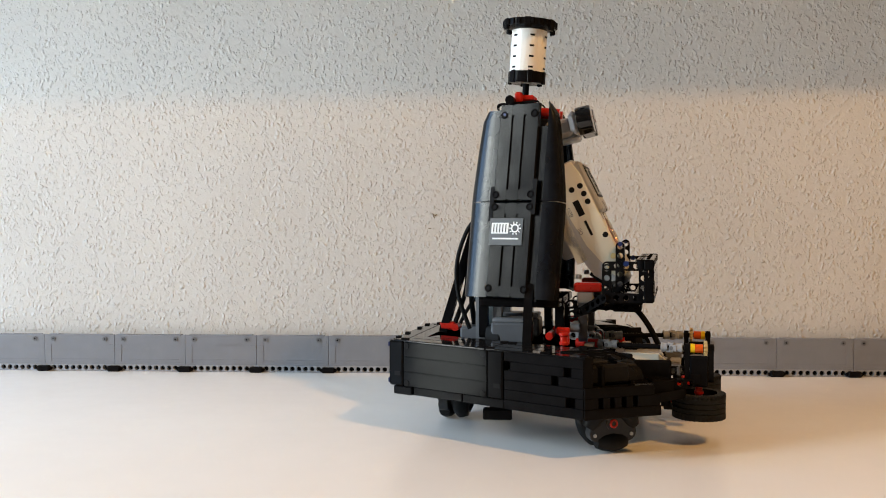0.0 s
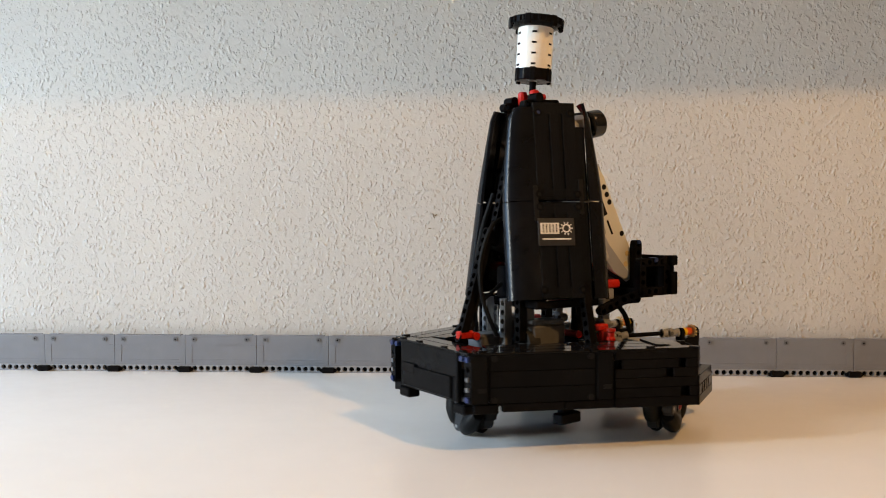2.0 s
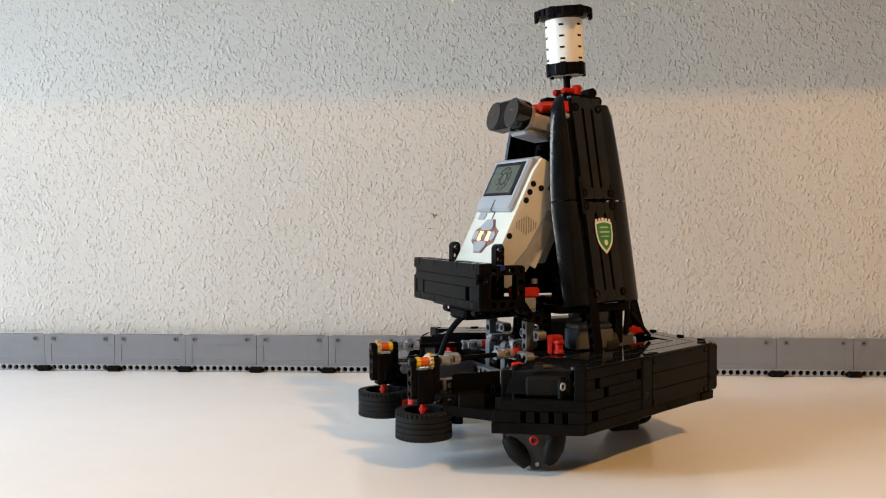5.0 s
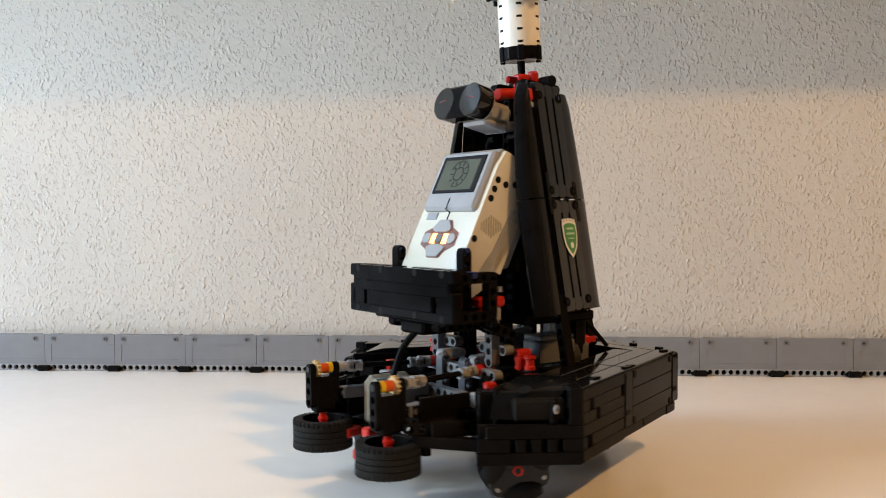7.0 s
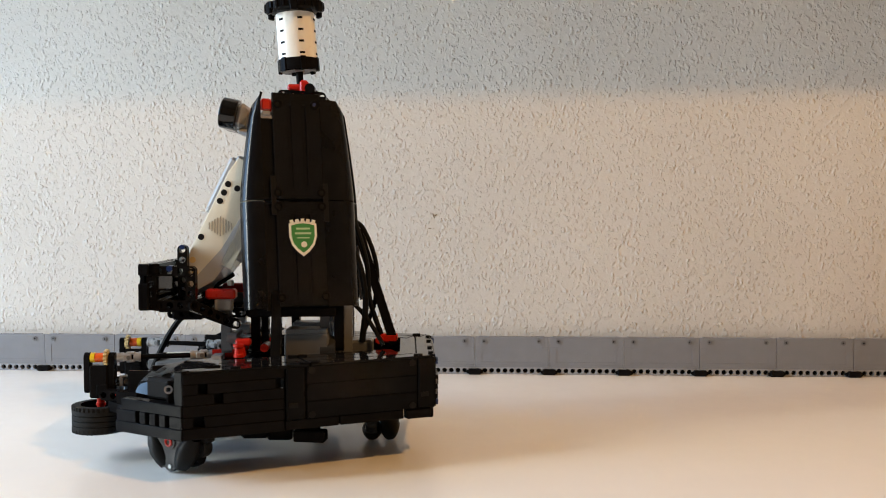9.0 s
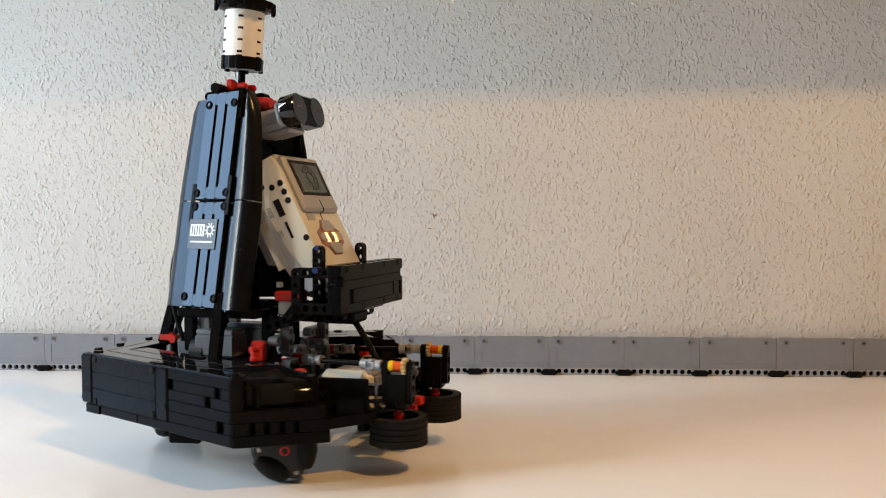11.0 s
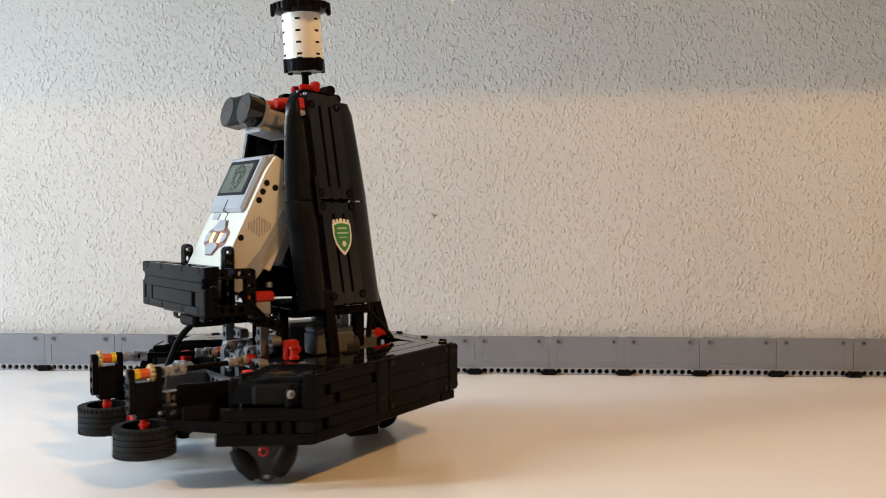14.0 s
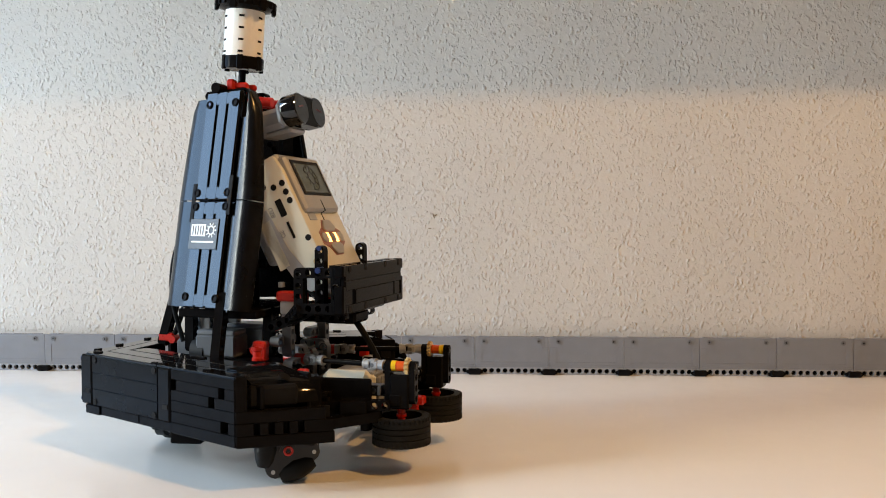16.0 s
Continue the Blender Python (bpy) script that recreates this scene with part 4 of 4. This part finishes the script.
# ---- distance sensor above the brick ----
sm = mm(2, 25.5, 268, 12, 0, 0)
sensor = part("sensor_body", box(box(bmesh.new(), 30, 26, 17, sm @ mm(0, 6, -2), 4), 46, 9, 21, sm @ mm(0, 21, 0), 4), GREY, robot, "light grey sensor body", True)
part("sensor_chin", box(bmesh.new(), 28, 24, 5, sm @ mm(-4, 10, -12), 2), GREY, sensor)
b = bmesh.new()
box(b, 34, 12.4, 24.8, sm @ mm(0, 30.7, 0), 2)
part("sensor_bridge", b, SHELL, sensor, "", True)
for s in (1, -1):
    eye = part("sensor_eye", lathe(bmesh.new(), [(0.01, 24), (12.2, 24), (12.6, 25), (12.6, 36.4), (11.8, 37.2), (0.01, 37.2)], sm @ mm(s * 16.2, 0, 0, -90, 0, 0), 36), LENS, sensor, "glossy black round sensor eye", True)
    part("sensor_strip", box(bmesh.new(), 9, 0.5, 1.0, sm @ mm(s * 17, 37.3, 1.5, 0, s * 10, 0), 0.2), DARKRED, sensor, "thin red strip")
    rod("sensor_mount", (s * 10, 12, 284), (s * 10, 32, 282), 4, RED, robot, 14, "red sensor mount")
part("sensor_bracket", box(bmesh.new(), 26, 16, 8, mm(0, 20, 258, -8, 0, 0), 1.5), GREY, robot)

# ---- control brick: face leans back ----
# in EV: x across, y runs up along the face, z out of the face
EV = Matrix.Translation(Vector((0, 50.0, 238.0)) * MM) @ Matrix((Vector((1, 0, 0)), Vector((0, -math.sin(radians(26.3)), math.cos(radians(26.3)))), Vector((0, math.cos(radians(26.3)), math.sin(radians(26.3)))))).transposed().to_4x4()


def face(x, y, z, rz=0):
    return EV @ mm(-x, y, z) @ pose(0, 0, 0, 0, 0, rz)


side_prof = [(2, -5), (2, -26), (-14, -38), (-60, -40), (-66, -36), (-96, -30), (-107, -22), (-108, -6), (-104, -2.5), (-12, -2.5)]
b = bmesh.new()
lo = [b.verts.new(EV @ Vector((-36 * MM, y * MM, z * MM))) for y, z in side_prof]
hi = [b.verts.new(EV @ Vector((36 * MM, y * MM, z * MM))) for y, z in side_prof]
fs = [b.faces.new(lo), b.faces.new(hi)] + [b.faces.new((lo[k], lo[(k + 1) % len(lo)], hi[(k + 1) % len(lo)], hi[k])) for k in range(len(lo))]
bmesh.ops.bevel(b, geom=list({e for f in fs for e in f.edges}), offset=1.2 * MM, segments=2, affect="EDGES", profile=0.5)
brick = part("control_brick", b, BRICK, robot, "white programmable control brick with lit buttons", True)
part("brick_back", box(box(bmesh.new(), 62, 56, 14, EV @ mm(0, -46, -42), 2), 66, 20, 16, EV @ mm(0, -104, -14), 2), GREY, brick, "grey rear housing")
part("brick_head", box(box(bmesh.new(), 62.6, 49, 9, EV @ mm(0, -24.5, -2.5), 2.2), 64, 6, 20, EV @ mm(0, 0.4, -13), 1.6), GREY, brick, "light grey screen housing")
part("screen_frame", box(bmesh.new(), 52, 31, 1.2, EV @ mm(0, -20, 2.1), 0.5), BEZEL, brick)
scr = part("screen", box(bmesh.new(), 43, 25.5, 0.8, EV @ mm(0.6, -20.4, 2.6), 0.3), SCREEN, brick, "grey-green display with a ring drawing")
part("screen_ring", lathe(bmesh.new(), [(4.8, 0), (6.0, 0), (6.0, 0.15), (4.8, 0.15)], EV @ mm(0, -20, 3.0), 28), INK, brick)
for k in range(10):
    part("screen_ray", box(bmesh.new(), 3.4, 1.1, 0.15, EV @ mm(0, -20, 3.07) @ pose(0, 0, 0, 0, 0, 36 * k) @ mm(8.6, 0, 0), 0), INK, brick)
part("screen_ring", lathe(bmesh.new(), [(10.4, 0), (11.2, 0), (11.2, 0.15), (10.4, 0.15)], EV @ mm(0, -20, 3.0), 28, 20, 290), INK, brick)
part("face_groove", box(bmesh.new(), 0.9, 9.4, 0.5, EV @ mm(0, -44.2, 2.05), 0), PIT, brick)
part("face_groove", box(bmesh.new(), 0.9, 0.5, 4.4, EV @ mm(0, -49.1, -0.2), 0), PIT, brick)
part("face_groove", box(bmesh.new(), 0.9, 7.6, 0.5, EV @ mm(0, -53, -2.4), 0), PIT, brick)
# buttons
KEY = [(-6, 14.5), (6, 14.5), (11, 8.5), (11, 6.5), (6.5, 4.6), (-6.5, 4.6), (-11, 6.5), (-11, 8.5)]
GLOWP = [(-7, -15), (7, -15), (11.6, -9), (20.6, -5), (20.6, 5), (11.6, 9), (7, 15), (-7, 15), (-11.6, 9), (-20.6, 5), (-20.6, -5), (-11.6, -9)]
km = EV @ mm(0, -71, -2.5)
part("button_frame", prism(bmesh.new(), [(x * 1.02, y * 1.03) for x, y in GLOWP], 0, 0.4, km), HALO, brick, "orange light round the buttons")
part("button_glow", box(box(bmesh.new(), 5.5, 8, 0.5, km @ mm(-7.2, 0, 0.45), 0), 5.5, 8, 0.5, km @ mm(7.2, 0, 0.45), 0), GLOW, brick, "orange glowing light")
for turn in (0, 180):
    part("button", prism(bmesh.new(), [(x, y + 0.4) for x, y in KEY], 0.2, 1.8, km @ pose(0, 0, 0, 0, 0, turn), 0.4), GREY, brick, "grey button")
for s in (1, -1):
    part("button", prism(bmesh.new(), [(s * 10.6, 3.6), (s * 17, 4.2), (s * 20.2, 1.5), (s * 20.2, -1.5), (s * 17, -4.2), (s * 10.6, -3.6)], 0.2, 1.6, km, 0.4), GREY, brick, "grey button")
part("centre_button", box(bmesh.new(), 7.4, 6.2, 1.4, km @ mm(0, 0, 0.9), 0.4), DGREY, brick, "dark centre button")
part("corner_button", box(bmesh.new(), 13, 6, 0.8, EV @ mm(20, -52.6, -2.2), 0.3), GREY, brick, "grey back button")
# ports and holes on both sides; near-black pieces stand for the shade inside
for s in (1, -1):
    sidem = lambda y, z: EV @ mm(s * 36.05, y, z) @ pose(0, 0, 0, 0, 90 * s, 0)
    for y, z in ((-21, -7), (-28.5, -7), (-36, -7), (-21, -15), (-17, -23), (-68.5, -6), (-88, -8), (-96, -14)):
        part("pin_hole", lathe(bmesh.new(), [(0.01, -0.3), (2.5, -0.3), (2.5, 0.25), (0.01, 0.2)], sidem(y, z), 16), PIT if y > -70 else TAN, brick)
for y, l, w in ((-38, 14, 5.5), (-57, 14, 2.2)):
    part("port_slot", box(bmesh.new(), 0.6, l, w, EV @ mm(36.0, y, -16.5), 0.2), PIT, brick)
part("side_cover", box(bmesh.new(), 1.4, 40, 10, EV @ mm(36, -62, -34), 0.5), BRICK, brick)
part("side_cover", box(bmesh.new(), 1.4, 40, 10, EV @ mm(-36, -62, -34), 0.5), BRICK, brick)
# grey rear shell showing along the lower back edge
UPRIGHT = Matrix(((0, 0, 1), (1, 0, 0), (0, 1, 0))).to_4x4()
for s in (1, -1):
    poly = [(-34, -39.6), (-60, -40.2), (-66, -36.4), (-96, -30.2), (-107.4, -22.4), (-108.2, -12), (-100, -16), (-70, -25), (-34, -28)]
    part("rear_shell", prism(bmesh.new(), poly, 35.9 if s > 0 else -36.7, 36.7 if s > 0 else -35.9, EV @ UPRIGHT, 0.3), GREY, brick, "light grey rear shell")
for k in range(9):                       # speaker grille: bars in darker cream paint the shade of its slots
    l = 16 - abs(k - 4) * 2.6
    part("grille_slot", box(bmesh.new(), 0.5, l, 0.9, EV @ mm(-36.1, -54, -16) @ pose(0, 0, 0, 25, 0, 0) @ mm(0, 0, (k - 4) * 2.2), 0), GRILLE, brick)


def lettering(text, size, m, mat, parent):
    cu = bpy.data.curves.new("lettering", "FONT")
    cu.body, cu.size, cu.extrude, cu.align_x, cu.align_y = text, size * MM, 0.1 * MM, "CENTER", "CENTER"
    tmp = bpy.data.objects.new("tmp", cu)
    me = bpy.data.meshes.new_from_object(tmp)
    bpy.data.objects.remove(tmp)
    me.materials.append(mat)
    ob = new("lettering", me)
    ob.parent, ob.matrix_basis = parent, m
    return ob


side_text = EV @ mm(36.15, 0, 0) @ Matrix(((0, 0, 1, 0), (1, 0, 0, 0), (0, 1, 0, 0), (0, 0, 0, 1)))
lettering("USB", 5, side_text @ mm(-38, -25, 0) @ pose(0, 0, 0, 0, 0, 180), DGREY, brick)
lettering("SD", 5, side_text @ mm(-57, -24, 0) @ pose(0, 0, 0, 0, 0, 180), DGREY, brick)

# ---- bumper box in front of the brick ----
bum = bmesh.new()
FRONT = 116.8
for x, z, sx, sz in ((0, 135.75, 84.4, 35.5), (44.5, 144.2, 4.6, 18.6), (44.5, 121.2, 4.6, 6.4), (54.4, 135.75, 15.2, 35.5)):
    for side in (1, -1) if x else (1,):
        box(bum, sx, 3, sz, mm(side * x, FRONT - 2.5, z), 0.15)
bumper = part("bumper_panel", bum, SHELL, robot, "wide black bumper panel with two open slots")
for z0, z1 in ((118.3, 124.2), (135.2, 142.0), (142.6, 153.2)):
    part("rib", box(bmesh.new(), 122, 1.2, z1 - z0, mm(0, FRONT - 0.7, (z0 + z1) / 2), 0.25), SHELL, bumper)
part("rib", box(bmesh.new(), 83, 1.2, 10.4, mm(0, FRONT - 0.7, 129.7), 0.25), SHELL, bumper)
for s in (1, -1):
    part("bumper_cap", box(box(bmesh.new(), 6, 8, 21, mm(s * 63.3, 112.6, 128.5), 1), 6, 8, 9, mm(s * 63.3, 112.6, 149.4), 1), SHELL, robot)
    for x, z in ((54, 151), (22, 151), (22, 121), (54, 121)):
        share("corner_notch", "notch", lambda: None, PIT, robot, mm(s * x, 116.6, z))
    # open end frames of beams with holes
    for z in (121.5, 148):
        arm("frame_beam", (s * 57, 78, z), (s * 57, 108, z), robot, None, 90)
    for y in (78, 108):
        arm("frame_upright", (s * 57, y, 122), (s * 57, y, 148), robot, None, 0)
    arm("brick_upright", (s * 41, 88, 124), (s * 41, 88, 166), robot, None, 0)
    rod("blue_pin", (s * 61.4, 94, 150), (s * 53, 94, 150), 2.3, BLUE, robot)
    rod("blue_pin", (s * 45.6, 88, 166), (s * 39, 88, 166), 2.0, BLUE, robot)
    arm("link_beam", (s * 58, 78, 121), (s * 36, 58, 108), robot, None, 90)
    arm("link_beam", (s * 44, 84, 119), (s * 40, 46, 104), robot, None, 90)
    arm("top_rail", (s * 10, 106, 150), (s * 58, 106, 150), robot)
arm("bottom_rail", (-56, 104, 121), (56, 104, 121), robot)
arm("back_rail", (-56, 80, 121), (56, 80, 121), robot)
part("bumper_floor", box(bmesh.new(), 90, 30, 3, mm(0, 92, 116), 0.6), BLACK, robot)
part("bumper_keel", box(bmesh.new(), 30, 26, 10, mm(0, 92, 110), 2), BLACK, robot)

# ---- cables ----
for pts, r in ((((-4, 84, 111), (0, 97, 108), (4, 109, 95), (2, 119, 76), (3, 128, 55)), 2.6),
               (((8, -40, 188), (8, -52, 180), (8, -63, 150), (10, -62, 118), (14, -50, 86)), 2.0),
               (((-12, -38, 176), (-13, -50, 150), (-14, -55, 120), (-15, -52, 86)), 2.6),
               (((-8, -38, 210), (-10, -48, 180), (-8, -56, 150), (-4, -58, 120), (0, -68, 88)), 2.2),
               (((30, 62, 140), (34, 92, 118), (20, 74, 108)), 2.0),
               (((-16, -12, 216), (-9, -20, 250), (6, -20, 252), (12, -14, 230)), 2.3),
               (((-8, 20, 250), (-18, 18, 250), (-26, 16, 242), (-25, 14, 232), (-16, 12, 224)), 2.2),
               (((8, 20, 250), (17, 18, 249), (22, 16, 240), (20, 14, 228)), 2.2),
               (((-6, -30, 130), (-14, -54, 108), (-26, -70, 84)), 1.8)):
    part("cable", tube(bmesh.new(), pts, r), CABLE, robot, "", True)


# ---- movement ----
# seconds, place of the antenna's foot in metres, heading in degrees
TRACK = [
    (0.0, 0.0756, 0.8216, -104.6), (0.5, 0.0756, 0.8216, -104.6), (1.1, 0.0756, 0.8216, -104.6), (1.3, 0.0752, 0.8219, -102.5),
    (1.5, 0.0741, 0.8222, -95.8), (1.7, 0.0760, 0.8175, -77.7), (2.0, 0.0805, 0.8099, -57.8), (2.2, 0.0856, 0.8042, -38.7),
    (2.5, 0.0960, 0.7974, -15.0), (2.8, 0.1076, 0.7979, 10.3), (3.0, 0.1126, 0.7998, 25.0), (3.3, 0.1233, 0.8057, 52.2),
    (3.5, 0.1294, 0.8091, 66.2), (4.0, 0.1333, 0.8203, 83.9), (4.2, 0.1307, 0.8177, 93.9), (4.9, 0.1106, 0.7847, 112.0),
    (5.6, 0.0751, 0.7311, 123.0), (6.3, 0.0574, 0.7022, 130.4), (6.5, 0.0656, 0.6970, 134.8), (7.0, 0.0607, 0.7032, 126.1),
    (7.2, 0.0516, 0.7159, 115.3), (7.5, 0.0437, 0.7358, 100.9), (7.7, 0.0435, 0.7477, 90.5), (8.0, 0.0205, 0.7565, 86.5),
    (8.5, -0.0514, 0.7527, 85.9), (9.0, -0.1185, 0.7516, 92.3), (9.2, -0.1125, 0.7467, 104.2), (9.9, -0.1254, 0.7506, 160.0),
    (10.6, -0.1541, 0.7467, 222.0), (11.3, -0.1664, 0.7350, 273.6), (11.5, -0.1642, 0.7257, 287.8), (11.7, -0.1625, 0.7213, 304.9),
    (12.0, -0.1516, 0.7132, 326.6), (12.2, -0.1440, 0.7082, 345.2), (12.5, -0.1323, 0.7054, 369.0), (12.8, -0.1213, 0.7123, 392.6),
    (13.0, -0.1153, 0.7194, 410.8), (13.3, -0.1086, 0.7272, 432.8), (13.5, -0.1075, 0.7340, 447.6), (14.0, -0.1142, 0.7531, 486.7),
    (14.5, -0.1301, 0.7632, 526.4), (14.8, -0.1446, 0.7643, 550.5), (15.0, -0.1511, 0.7580, 567.6), (15.5, -0.1614, 0.7445, 606.3),
    (16.0, -0.1635, 0.7424, 613.5),
]


def motions():
    walk(robot, [(t, pose(x, y, 0, 0, 0, a)) for t, x, y, a in TRACK])
    ts = [r[0] for r in TRACK]
    steps = [k / 10 for k in range(161)]
    X, Y, A = [np.interp(steps, ts, [r[c] for r in TRACK]) for c in (1, 2, 3)]
    for wheel, a, px, py in WHEELS:
        rest = mm(px, py, 24.0, 0, 0, a) @ pose(0, 0, 0, 0, 90, 0)
        tx, ty = -math.sin(radians(a)), math.cos(radians(a))
        turn, rows = 0.0, []
        for k, t in enumerate(steps):
            if k:
                h = radians((A[k] + A[k - 1]) / 2)
                dx, dy, da = X[k] - X[k - 1], Y[k] - Y[k - 1], radians(A[k] - A[k - 1])
                bx, by = dx * math.cos(h) + dy * math.sin(h), -dx * math.sin(h) + dy * math.cos(h)
                roll = ((bx - da * py * MM) * tx + (by + da * px * MM) * ty) / 0.024
                turn += max(-1.3, min(1.3, roll))
            rows.append((t, rest @ pose(0, 0, 0, 0, 0, math.degrees(turn))))
        walk(wheel, rows)


motions()
